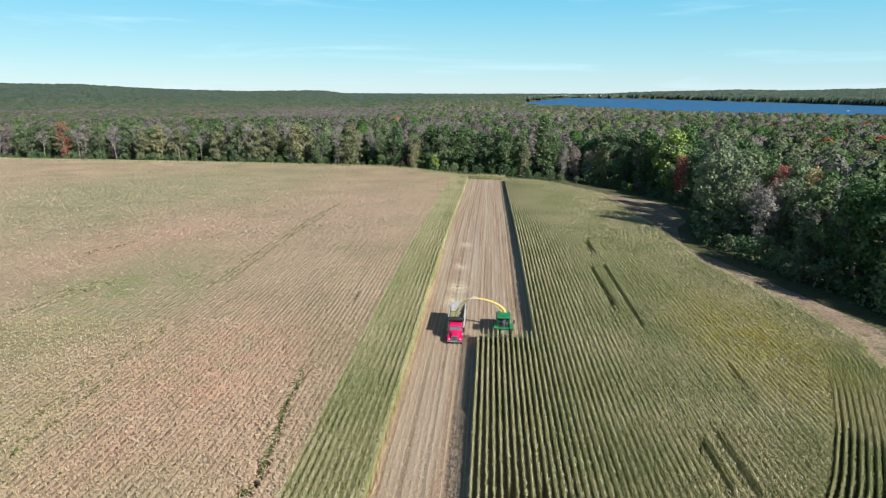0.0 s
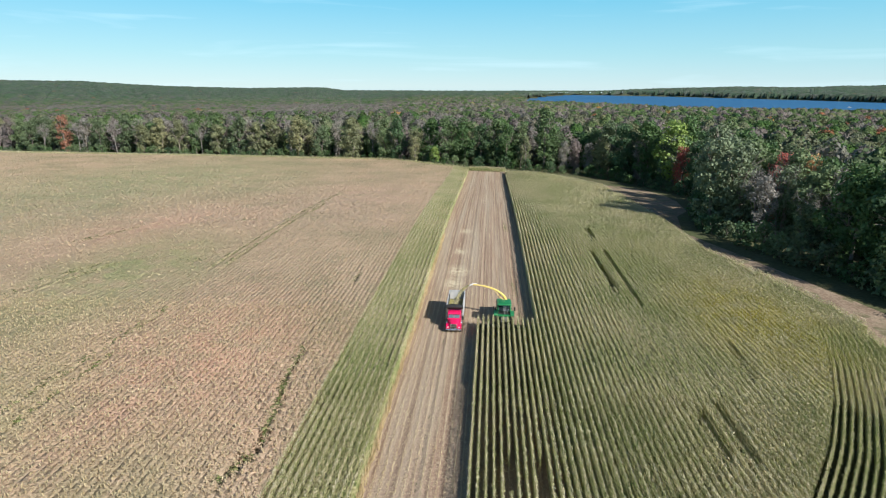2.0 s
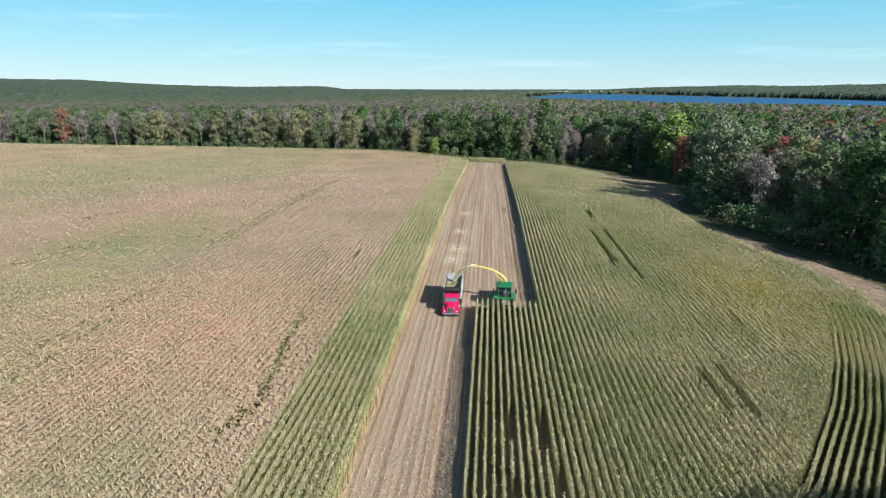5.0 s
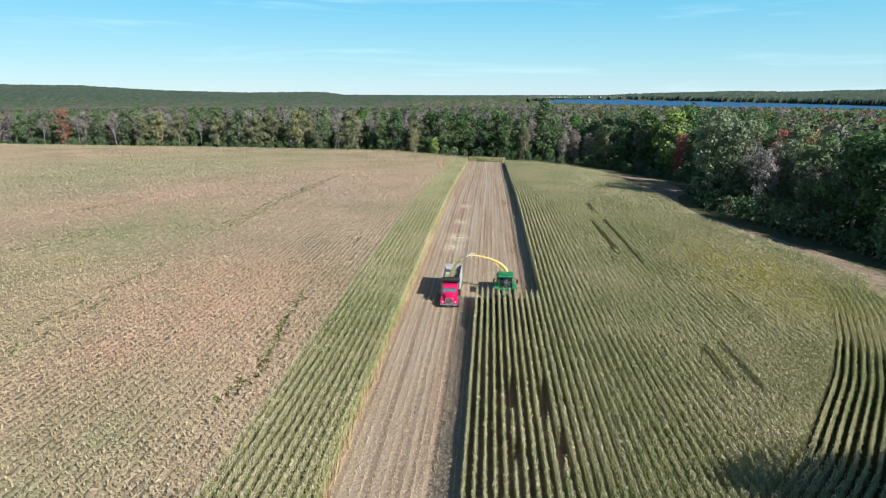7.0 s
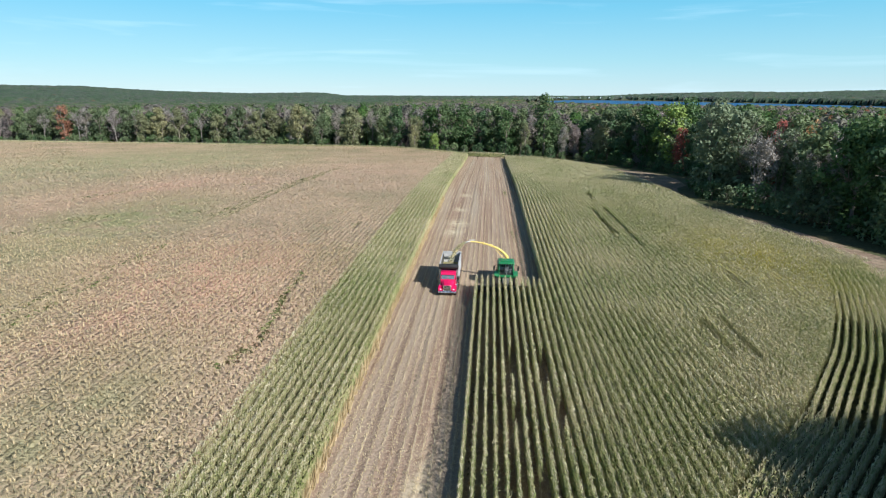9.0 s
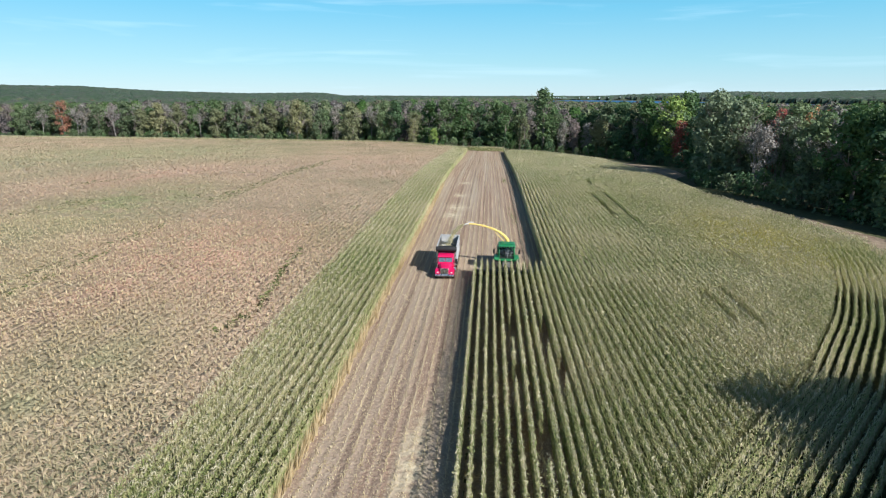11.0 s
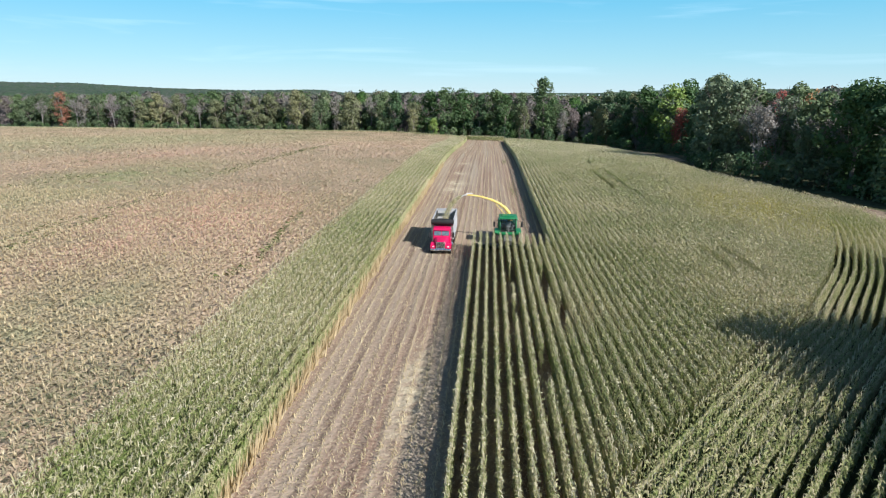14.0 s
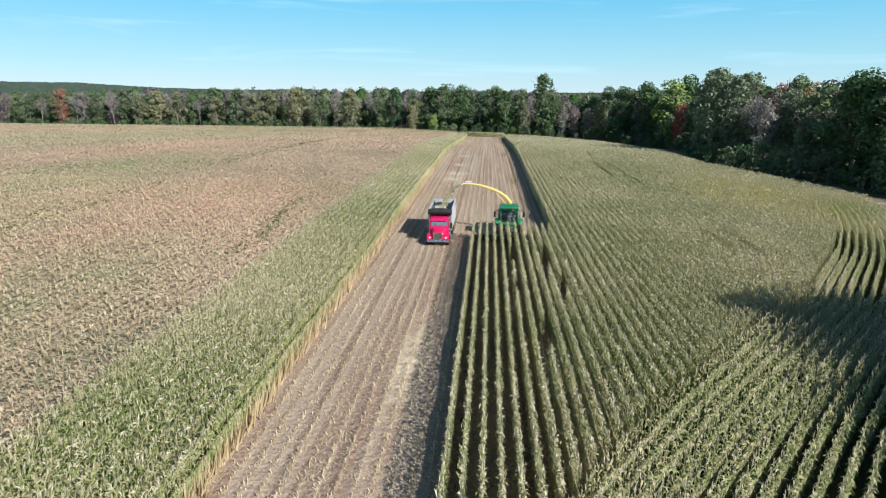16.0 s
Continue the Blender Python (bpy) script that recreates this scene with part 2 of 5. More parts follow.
def soil_build(n, l, b):
    lanes = noise_of(n, l, 1.0, 4, (1.3, 0.02, 0.0), low=0.42, high=0.6)
    lines = noise_of(n, l, 1.0, 3, (5.0, 0.03, 0.0), low=0.4, high=0.6)
    clods = noise_of(n, l, 3.5, 7)
    broad = noise_of(n, l, 0.07, 5)
    c = mixed(n, l, lanes, (0.17, 0.10, 0.07), (0.46, 0.355, 0.26))
    c = mixed(n, l, mixed(n, l, 0.5, lines, broad), c, (0.32, 0.215, 0.15))
    c = mixed(n, l, noise_of(n, l, 1.0, 4, (0.42, 0.012, 0.0), low=0.42, high=0.66), c, (0.41, 0.35, 0.265))
    # darker earth pressed in the wheel tracks
    sx = n.new("ShaderNodeSeparateXYZ")
    l.new(n.new("ShaderNodeNewGeometry").outputs["Position"], sx.inputs[0])
    for cx in (-10.9, -8.6, -6.4, 0.2, 3.1):
        q = n.new("ShaderNodeMath")
        q.operation = "SUBTRACT"
        q.inputs[1].default_value = cx
        l.new(sx.outputs["X"], q.inputs[0])
        q2 = n.new("ShaderNodeMath")
        q2.operation = "ABSOLUTE"
        l.new(q.outputs[0], q2.inputs[0])
        q3 = n.new("ShaderNodeMapRange")
        q3.inputs[1].default_value, q3.inputs[2].default_value, q3.inputs[3].default_value, q3.inputs[4].default_value = 0.15, 0.75, 0.55, 0.0
        l.new(q2.outputs[0], q3.inputs[0])
        q4 = n.new("ShaderNodeMath")
        q4.operation = "MULTIPLY"
        l.new(q3.outputs[0], q4.inputs[0])
        l.new(noise_of(n, l, 0.4, 5, (1, 0.15, 1), low=0.3, high=0.6), q4.inputs[1])
        c = mixed(n, l, q4.outputs[0], c, (0.165, 0.10, 0.072))
    # pale lines of cut stalks on the plant rows
    q = n.new("ShaderNodeMath")
    q.operation = "MULTIPLY_ADD"
    q.inputs[1].default_value, q.inputs[2].default_value = 2 * math.pi / ROW_STEP, 2 * math.pi * 3.45 / ROW_STEP
    l.new(sx.outputs["X"], q.inputs[0])
    q2 = n.new("ShaderNodeMath")
    q2.operation = "COSINE"
    l.new(q.outputs[0], q2.inputs[0])
    q3 = n.new("ShaderNodeMapRange")
    q3.inputs[1].default_value, q3.inputs[2].default_value, q3.inputs[4].default_value = 0.72, 0.98, 0.85
    l.new(q2.outputs[0], q3.inputs[0])
    q4 = n.new("ShaderNodeMath")
    q4.operation = "MULTIPLY"
    l.new(q3.outputs[0], q4.inputs[0])
    l.new(noise_of(n, l, 0.8, 5, (1.5, 0.2, 1), low=0.38, high=0.6), q4.inputs[1])
    c = mixed(n, l, q4.outputs[0], c, (0.56, 0.47, 0.34))
    straw = noise_of(n, l, 9.0, 5, (1, 0.6, 1), low=0.52, high=0.7)
    c = mixed(n, l, straw, c, (0.50, 0.42, 0.29))
    c = mixed(n, l, 0.3, c, mixed(n, l, clods, (0.16, 0.10, 0.073), (0.43, 0.32, 0.235)))
    for x0, y0, r0 in ((-8.9, 114, 2.6), (-8.3, 122, 2.8), (-8.6, 137, 2.0), (-8.0, 158, 2.0), (-6.5, 34, 1.4)):
        d = n.new("ShaderNodeVectorMath")
        d.operation = "DISTANCE"
        mp = n.new("ShaderNodeMapping")
        mp.inputs["Scale"].default_value = (1, 0.55 if y0 > 60 else 0.16, 0)
        l.new(n.new("ShaderNodeNewGeometry").outputs["Position"], mp.inputs["Vector"])
        l.new(mp.outputs["Vector"], d.inputs[0])
        d.inputs[1].default_value = (x0, y0 * (0.55 if y0 > 60 else 0.16), 0)
        r = n.new("ShaderNodeMapRange")
        r.inputs[1].default_value, r.inputs[2].default_value, r.inputs[3].default_value, r.inputs[4].default_value = 0.1, r0, 1.0, 0.0
        l.new(d.outputs["Value"], r.inputs[0])
        pm = n.new("ShaderNodeMath")
        pm.operation = "MULTIPLY"
        l.new(r.outputs[0], pm.inputs[0])
        l.new(noise_of(n, l, 0.9, 5, low=0.3, high=0.6), pm.inputs[1])
        c = mixed(n, l, pm.outputs[0], c, (0.60, 0.52, 0.36))
    l.new(c, b.inputs["Base Color"])
    bumped(n, l, b, clods, 0.7, 0.06)


def ground_build(n, l, b):
    a = noise_of(n, l, 0.05, 6)
    f = noise_of(n, l, 1.2, 5)
    c = mixed(n, l, a, (0.06, 0.085, 0.03), (0.12, 0.11, 0.06))
    l.new(mixed(n, l, 0.4, c, mixed(n, l, f, (0.05, 0.055, 0.03), (0.15, 0.14, 0.075))), b.inputs["Base Color"])
    bumped(n, l, b, f, 0.5, 0.1)


def water_build(n, l, b):
    # blue of the mirrored upper sky put into the base colour, gloss kept low
    b.inputs["Base Color"].default_value = (0.03, 0.12, 0.25, 1)
    bumped(n, l, b, noise_of(n, l, 0.25, 5, low=0, high=1), 0.35, 0.4)


M_SOIL = material("soil_with_stubble", soil_build, 0.95, 0, 0.15)
def track_build(n, l, b):
    broad, fine = noise_of(n, l, 0.16, 6), noise_of(n, l, 2.2, 6)
    c = mixed(n, l, broad, (0.20, 0.135, 0.095), (0.34, 0.255, 0.18))
    c = mixed(n, l, noise_of(n, l, 0.3, 6, low=0.5, high=0.62), c, (0.115, 0.125, 0.055))
    l.new(mixed(n, l, 0.4, c, mixed(n, l, fine, (0.12, 0.085, 0.06), (0.40, 0.32, 0.23))), b.inputs["Base Color"])
    bumped(n, l, b, fine, 0.6, 0.08)


M_TRACK = material("track_earth", track_build, 0.95, 0, 0.15)
M_GROUND = material("wooded_ground", ground_build, 0.95, 0, 0.15)
M_WATER = material("lake_water", water_build, 0.5, 0, 0.12)
GREEN_STOPS = ((0.0, (0.10, 0.16, 0.03)), (0.22, (0.21, 0.27, 0.075)), (0.45, (0.37, 0.39, 0.165)), (0.7, (0.55, 0.50, 0.28)), (1.0, (0.72, 0.62, 0.42)))
DRY_STOPS = ((0.0, (0.15, 0.18, 0.08)), (0.2, (0.31, 0.30, 0.17)), (0.42, (0.50, 0.40, 0.265)), (0.7, (0.62, 0.465, 0.325)), (1.0, (0.72, 0.575, 0.42)))
DRY_PATCH = (((-140, 250), 80, (0.38, 0.39, 0.21)), ((-40, 72), 24, (0.66, 0.43, 0.31)), ((-85, 150), 34, (0.64, 0.44, 0.32)), ((-72, 112), 22, (0.37, 0.39, 0.19)), ((-60, 50), 16, (0.40, 0.40, 0.21)), ((-34, 40), 12, (0.42, 0.40, 0.23)), ((-45, 200), 40, (0.62, 0.45, 0.33)))
RIPE = (((41, 101), 15, (0.50, 0.43, 0.06)), ((30, 140), 16, (0.36, 0.38, 0.14)))
M_CORN = leafy("green_corn", GREEN_STOPS, patch=RIPE, through=0.28)
M_CORN_BODY = leafy("green_corn_rows", GREEN_STOPS, patch=RIPE, own=0)
M_TASSEL = leafy("corn_tassel", ((0.0, (0.50, 0.45, 0.28)), (1.0, (0.74, 0.67, 0.48))))
M_WEED = leafy("green_weeds", ((0.0, (0.08, 0.12, 0.03)), (0.6, (0.18, 0.21, 0.07)), (1.0, (0.34, 0.31, 0.16))))
M_CHAFF = leafy("flying_chaff", ((0.0, (0.62, 0.57, 0.36)), (1.0, (0.80, 0.74, 0.52))), through=0.5)
M_DRY = leafy("dry_corn", DRY_STOPS, patch=DRY_PATCH, big=0.05, own=0.34, clump=0.3)
M_DRY_BODY = leafy("dry_corn_rows", DRY_STOPS, patch=DRY_PATCH, big=0.05, own=0)
M_HUSK = leafy("dead_husk", ((0.0, (0.42, 0.31, 0.17)), (0.5, (0.58, 0.46, 0.27)), (1.0, (0.74, 0.63, 0.43))))
M_STRAW = leafy("straw", ((0.0, (0.42, 0.33, 0.19)), (0.5, (0.62, 0.51, 0.31)), (1.0, (0.80, 0.70, 0.48))))
M_TREE = leafy("tree_leaves", ((0.0, (0.72, 0.72, 0.7)), (0.5, (1.0, 1.0, 1.0)), (1.0, (1.4, 1.34, 1.2))), tint="object", big=0.15, through=0.28, grain=0.5)
M_WOODS = leafy("woods_leaves", ((0.0, (0.85, 0.85, 0.85)), (0.5, (1.0, 1.0, 1.0)), (1.0, (1.2, 1.18, 1.1))), tint="attribute", big=0.02, through=0.15)
def roof_build(n, l, b):
    at = n.new("ShaderNodeAttribute")
    at.attribute_name = "tint"
    f, g = noise_of(n, l, 0.9, 6), noise_of(n, l, 0.25, 4)
    c = mixed(n, l, 1.0, at.outputs["Color"], mixed(n, l, f, (0.62, 0.62, 0.62), (1.4, 1.38, 1.3)), "MULTIPLY")
    c = mixed(n, l, 1.0, c, mixed(n, l, g, (0.85, 0.85, 0.85), (1.15, 1.15, 1.12)), "MULTIPLY")
    l.new(c, b.inputs["Base Color"])
    bumped(n, l, b, f, 1.0, 0.9)


M_ROOF = material("woods_roof", roof_build, 0.8, 0, 0.15)
M_BARK = plain("bark", (0.16, 0.13, 0.10), (0.30, 0.27, 0.23), 0.9, 0, 1.2, 0.4)
M_PALEBARK = plain("pale_bark", (0.20, 0.18, 0.165), (0.32, 0.295, 0.27), 0.9, 0, 1.2, 0.4)
M_RED = plain("red_paint", (0.60, 0.006, 0.085), (0.68, 0.014, 0.115), 0.28, 0, 1.0, spec=0.5)
M_CHROME = plain("chrome", (0.62, 0.63, 0.65), (0.75, 0.76, 0.78), 0.18, 1.0)
M_GREY = plain("dusty_white_paint", (0.36, 0.37, 0.38), (0.52, 0.52, 0.51), 0.55, 0, 0.8)
M_INSIDE = plain("worn_steel", (0.10, 0.10, 0.09), (0.26, 0.25, 0.22), 0.6, 0.3, 1.0)
M_BLACK = plain("black_canvas", (0.012, 0.012, 0.013), (0.03, 0.03, 0.03), 0.6)
M_RUBBER = plain("tyre_rubber", (0.018, 0.017, 0.016), (0.06, 0.05, 0.04), 0.85)
M_GLASS = plain("dark_glass", (0.012, 0.016, 0.02), (0.03, 0.035, 0.04), 0.05, 0, spec=0.8)
# sky reflection painted in: base colour paler and bluer than the dark glass
M_SCREEN = plain("windscreen_glass", (0.10, 0.15, 0.18), (0.16, 0.21, 0.24), 0.06, 0, spec=0.8)
M_CABGLASS = plain("tinted_cab_glass", (0.02, 0.03, 0.03), (0.03, 0.04, 0.04), 0.05, 0, spec=0.6)
M_CABGLASS.node_tree.nodes["Principled BSDF"].inputs["Alpha"].default_value = 0.5
M_GREEN = plain("green_paint", (0.01, 0.17, 0.055), (0.025, 0.22, 0.075), 0.35, 0, 1.0, spec=0.5)
M_YELLOW = plain("yellow_paint", (0.74, 0.53, 0.11), (0.82, 0.63, 0.20), 0.38, 0, 1.0, spec=0.5)
M_LAMP = plain("lamp_glass", (0.75, 0.75, 0.72), (0.85, 0.85, 0.82), 0.1)
M_SILAGE = leafy("chopped_silage", ((0.0, (0.26, 0.24, 0.07)), (0.5, (0.42, 0.38, 0.15)), (1.0, (0.60, 0.55, 0.28))))

# ---- ground, lake ----
def build_ground():
    az = np.radians(np.concatenate([np.arange(-60, 60, 0.75), np.arange(60, 300, 6)]))
    rr = np.concatenate([[0.002], np.geomspace(4, 4900, 230)])
    A, R = np.meshgrid(az, rr)
    x, y = R * np.sin(A), R * np.cos(A)
    z = relief(x, y) - 0.02
    n, k = len(rr), len(az)
    i, j = np.meshgrid(np.arange(n - 1), np.arange(k), indexing="ij")
    j2 = (j + 1) % k
    f = np.stack([i * k + j, i * k + j2, (i + 1) * k + j2, (i + 1) * k + j], -1).reshape(-1, 4)
    ob = np_mesh("ground", np.stack([x, y, z], -1), f[:, ::-1], M_GROUND)
    ob.data.polygons.foreach_set("use_smooth", [True] * len(ob.data.polygons))
    tagged(ob, "dark wooded ground of field, plain and hills", "ground", kind="structure")


def sheet(name, xs, ys, height, mat, label, warp=None):
    X, Y = np.meshgrid(xs, ys)
    if warp:
        X = warp(X, Y)
    Z = height(X, Y)
    n, k = X.shape
    i, j = np.meshgrid(np.arange(n - 1), np.arange(k - 1), indexing="ij")
    f = np.stack([i * k + j, i * k + j + 1, (i + 1) * k + j + 1, (i + 1) * k + j], -1).reshape(-1, 4)
    ob = np_mesh(name, np.stack([X, Y, Z], -1), f, mat)
    return tagged(ob, label, name.replace("_", " "), kind="structure")


ROW, X0 = 0.762, -3.45
LEFT, RIGHT = -13.4, X0 + 11.5 * ROW
EDGE_Y = [0, 60, 98, 112, 128, 146, 172, 199, 212, 238, 274, 300, 318]
EDGE_X = [58, 59, 60, 58, 54, 49, 43, 41.5, 45, 48.5, 48, 36, 22]
WOOD_Y = [60, 98, 119, 130, 140, 154, 174, 205, 235, 255, 288, 318, 332]
WOOD_X = [84, 78, 73, 69, 65, 60, 55.5, 66, 76, 79, 67, 51, 30]


def furrows(x, y):
    """Low ridges on the plant rows, with wheel ruts."""
    ridge = 0.018 * np.cos((x - X0) / ROW * 2 * np.pi)
    rut = 0.0
    for c in (-10.9, -8.6, -6.4, -2.9, 0.2, 3.1):
        rut = rut - 0.06 * np.exp(-((x - c - 0.1 * np.sin(y * 0.05 + c)) / 0.26) ** 2)
    v = np.sin(x * 127.1 + y * 311.7) * 43758.5453
    rough = 0.05 * (v - np.floor(v) - 0.5)
    return lay(x, y) + 0.06 + ridge + rut + rough


def build_sheets():
    sheet("stubble_ground", np.arange(LEFT - 0.9, RIGHT + 0.6, 0.17), np.concatenate([np.arange(-40, 4, 1.0), np.arange(4, 60, 0.3), np.arange(60, 130, 0.7), np.arange(130, 332, 2)]), furrows, M_SOIL,
          "brown harvested soil with wheel ruts and pale stubble")
    def curve(X, Y):
        a, b = np.interp(Y, EDGE_Y, EDGE_X) - 2.0, np.minimum(np.interp(Y, WOOD_Y, WOOD_X) - 3.0, np.interp(Y, EDGE_Y, EDGE_X) + np.interp(Y, [100, 170, 210, 260, 300], [11, 8, 20, 22, 10]))
        return a + (b - a) * X
    sheet("dirt_track", np.linspace(0, 1, 26), np.arange(62, 288, 2.0), lambda x, y: lay(x, y) + 0.05 + 0.05 * np.sin(x * 2.1) * np.sin(y * 0.4 + x), M_TRACK,
          "brown earth track between corn and woods", curve)
    b = np.radians(np.linspace(1.5, 78, 80))
    r = np.geomspace(850, 4700, 24)
    B, R = np.meshgrid(b, r)
    n, k = B.shape
    i, j = np.meshgrid(np.arange(n - 1), np.arange(k - 1), indexing="ij")
    f = np.stack([i * k + j, i * k + j + 1, (i + 1) * k + j + 1, (i + 1) * k + j], -1).reshape(-1, 4)
    ob = np_mesh("water", np.stack([R * np.sin(B), R * np.cos(B), np.full(B.shape, LAKE)], -1), f[:, ::-1], M_WATER)
    tagged(ob, "wide blue lake rippled by wind", "lake", kind="structure")


# ---- corn ----
def leaf(rng, h, az, length, width, parts, droop):
    """One blade: rises from the stalk, then hangs. Returns places and faces of three corners."""
    d, s = np.array([math.cos(az), math.sin(az), 0]), np.array([-math.sin(az), math.cos(az), 0])
    twist = rng.uniform(-0.5, 0.5)
    s = s * math.cos(twist) + np.array([0, 0, math.sin(twist)])
    up = rng.uniform(0.3, 0.75) if parts == 2 else rng.uniform(0.1, 0.5)
    p0 = np.array([0, 0, h])
    p1 = p0 + d * length * 0.42 + np.array([0, 0, length * 0.42 * up])
    p2 = p0 + d * length * rng.uniform(0.75, 0.95) + np.array([0, 0, length * (0.42 * up - droop)])
    if parts == 1:
        return [p0 - s * width / 2, p1 + s * width / 2, p2, p0 + s * width / 2], [[0, 1, 2], [0, 3, 1]]
    w = width / 2
    return [p0 - s * w * 0.5, p0 + s * w * 0.5, p1 - s * w, p1 + s * w, p2], [[0, 1, 3], [0, 3, 2], [2, 3, 4]]


def plant(rng, lod, spread=1.0):
    """A maize plant. Returns places, faces, and a flag for faces of the tassel."""
    V, F, T = [], [], []
    def add(v, f, tassel=False):
        o = len(V)
        V.extend(v)
        F.extend([[i + o for i in q] for q in f])
        T.extend([tassel] * len(f))
    top = rng.uniform(2.08, 2.24)
    n, width, parts = ((11, 0.10, 2), (9, 0.13, 1), (6, 0.22, 1))[lod] if spread < 1.2 else ((11, 0.085, 2), (7, 0.105, 1), (5, 0.17, 1))[lod]
    a0 = rng.uniform(0, 6.28)
    for i in range(n):
        h = 0.35 + (top - 0.55) * i / (n - 1)
        length = (0.62, 0.60, 0.66)[lod] * spread * rng.uniform(0.75, 1.1) * (1.0 - 0.3 * i / n)
        add(*leaf(rng, h, a0 + i * 2.6 + rng.uniform(-0.5, 0.5), length, width, parts, rng.uniform(0.1, 0.5)))
    if lod == 0:
        q = [np.array([0.016 * math.cos(t), 0.016 * math.sin(t), 0.0]) for t in (0, 2.1, 4.2)]
        add(q + [p + (0, 0, top) for p in q], [[0, 1, 4], [0, 4, 3], [1, 2, 5], [1, 5, 4], [2, 0, 3], [2, 3, 5]])
    for k in range((4, 5, 3)[lod]):
        az = rng.uniform(0, 6.28)
        w = (0.06, 0.13, 0.2)[lod]
        s = np.array([-math.sin(az), math.cos(az), 0]) * w / 2
        d = np.array([math.cos(az), math.sin(az), 0]) * rng.uniform(0.03, 0.2)
        b = np.array([0, 0, top - 0.12])
        add([b - s, b + s, b + d + (0, 0, rng.uniform(0.22, 0.36))], [[0, 1, 2]], True)
    return np.array(V), np.array(F), np.array(T)


RNG = np.random.default_rng(7)
PLANTS = [[plant(RNG, lod) for _ in range(7)] for lod in range(3)]
BUSHY = [[plant(RNG, lod, 1.4) for _ in range(7)] for lod in range(3)]


def planted(xy, lod, scale=1.0, kinds=PLANTS, squeeze=1.0, tang=None, uneven=0.12, tilt=0.05):
    """Places and faces of plants of one detail standing at xy: leaves, and tassels."""
    out = {False: ([], [], 0), True: ([], [], 0)}
    pick = RNG.integers(0, 7, len(xy))
    for kind in range(7):
        V, F, T = kinds[lod][kind]
        p = xy[pick == kind]
        if not len(p):
            continue
        a = RNG.uniform(0, 6.283, len(p))
        s = RNG.uniform(0.98 - uneven, 0.98 + uneven, len(p)) * scale
        c, q = np.cos(a) * s, np.sin(a) * s
        lean = RNG.normal(0, tilt, (len(p), 2))
        z = V[None, :, 2] * s[:, None]
        x = V[None, :, 0] * c[:, None] - V[None, :, 1] * q[:, None] + lean[:, :1] * z
        y = V[None, :, 0] * q[:, None] + V[None, :, 1] * c[:, None] + lean[:, 1:] * z
        if squeeze < 1:
            tn = np.tile([0.0, 1.0], (len(p), 1)) if tang is None else tang[pick == kind]
            off = (x * tn[:, 1:] - y * tn[:, :1]) * (1 - squeeze)
            x, y = x - off * tn[:, 1:], y + off * tn[:, :1]
        W = np.stack([x + p[:, :1], y + p[:, 1:2], z + lay(p[:, 0], p[:, 1])[:, None] + 0.03], -1)
        for tassel in (False, True):
            f = F[T == tassel]
            used, inv = np.unique(f, return_inverse=True)
            f = inv.reshape(f.shape)
            v = W[:, used].reshape(-1, 3)
            base = out[tassel][2] + np.arange(len(p))[:, None, None] * len(used)
            out[tassel][0].append(v)
            out[tassel][1].append((f[None] + base).reshape(-1, 3))
            out[tassel] = (out[tassel][0], out[tassel][1], out[tassel][2] + len(v))
    return {k: (np.concatenate(v[0]), np.concatenate(v[1])) if v[0] else None for k, v in out.items()}


def hedges(rows, half, top):
    """The closed lower body of far rows: low tents along each row. rows: arrays of x, y0, y1."""
    V, F = [], []
    o = 0
    for x, y0, y1 in rows:
        ys = np.linspace(y0, y1, max(2, int((y1 - y0) / (1.8 if half < 0.3 else 3.0)) + 1))
        n = len(ys)
        near = np.where((ys < NEAR) & (half < 0.3), 1.0, 0.0)
        h = top * (RNG.uniform(0.84, 1.06, n) * (1 - 0.32 * near) if half < 0.3 else RNG.uniform(0.996, 1.004, n))
        wob = RNG.normal(0, 0.025, n)
        g = lay(np.full(n, x), ys)
        open_row = in_gap(np.stack([np.full(n, x), ys], -1), 0.1)
        flat = 0.78 if half < 0.3 else 0.97
        prof = ((-half, 0.1), (-half * flat, 1.0), (half * flat, 1.0), (half, 0.1))
        V.append(np.concatenate([np.stack([x + q * (1 - 0.55 * near) + wob, ys, g + h * z + RNG.normal(0, 0.05 if half < 0.3 else 0.004, n)], -1) for q, z in prof]))
        i = np.arange(n - 1)
        i = i[~(open_row[:-1] | open_row[1:])]
        for c in range(3):
            F.append(np.stack([o + c * n + i, o + c * n + i + 1, o + (c + 1) * n + i + 1, o + (c + 1) * n + i], -1))
        o += 4 * n
    return np.concatenate(V), np.concatenate(F)


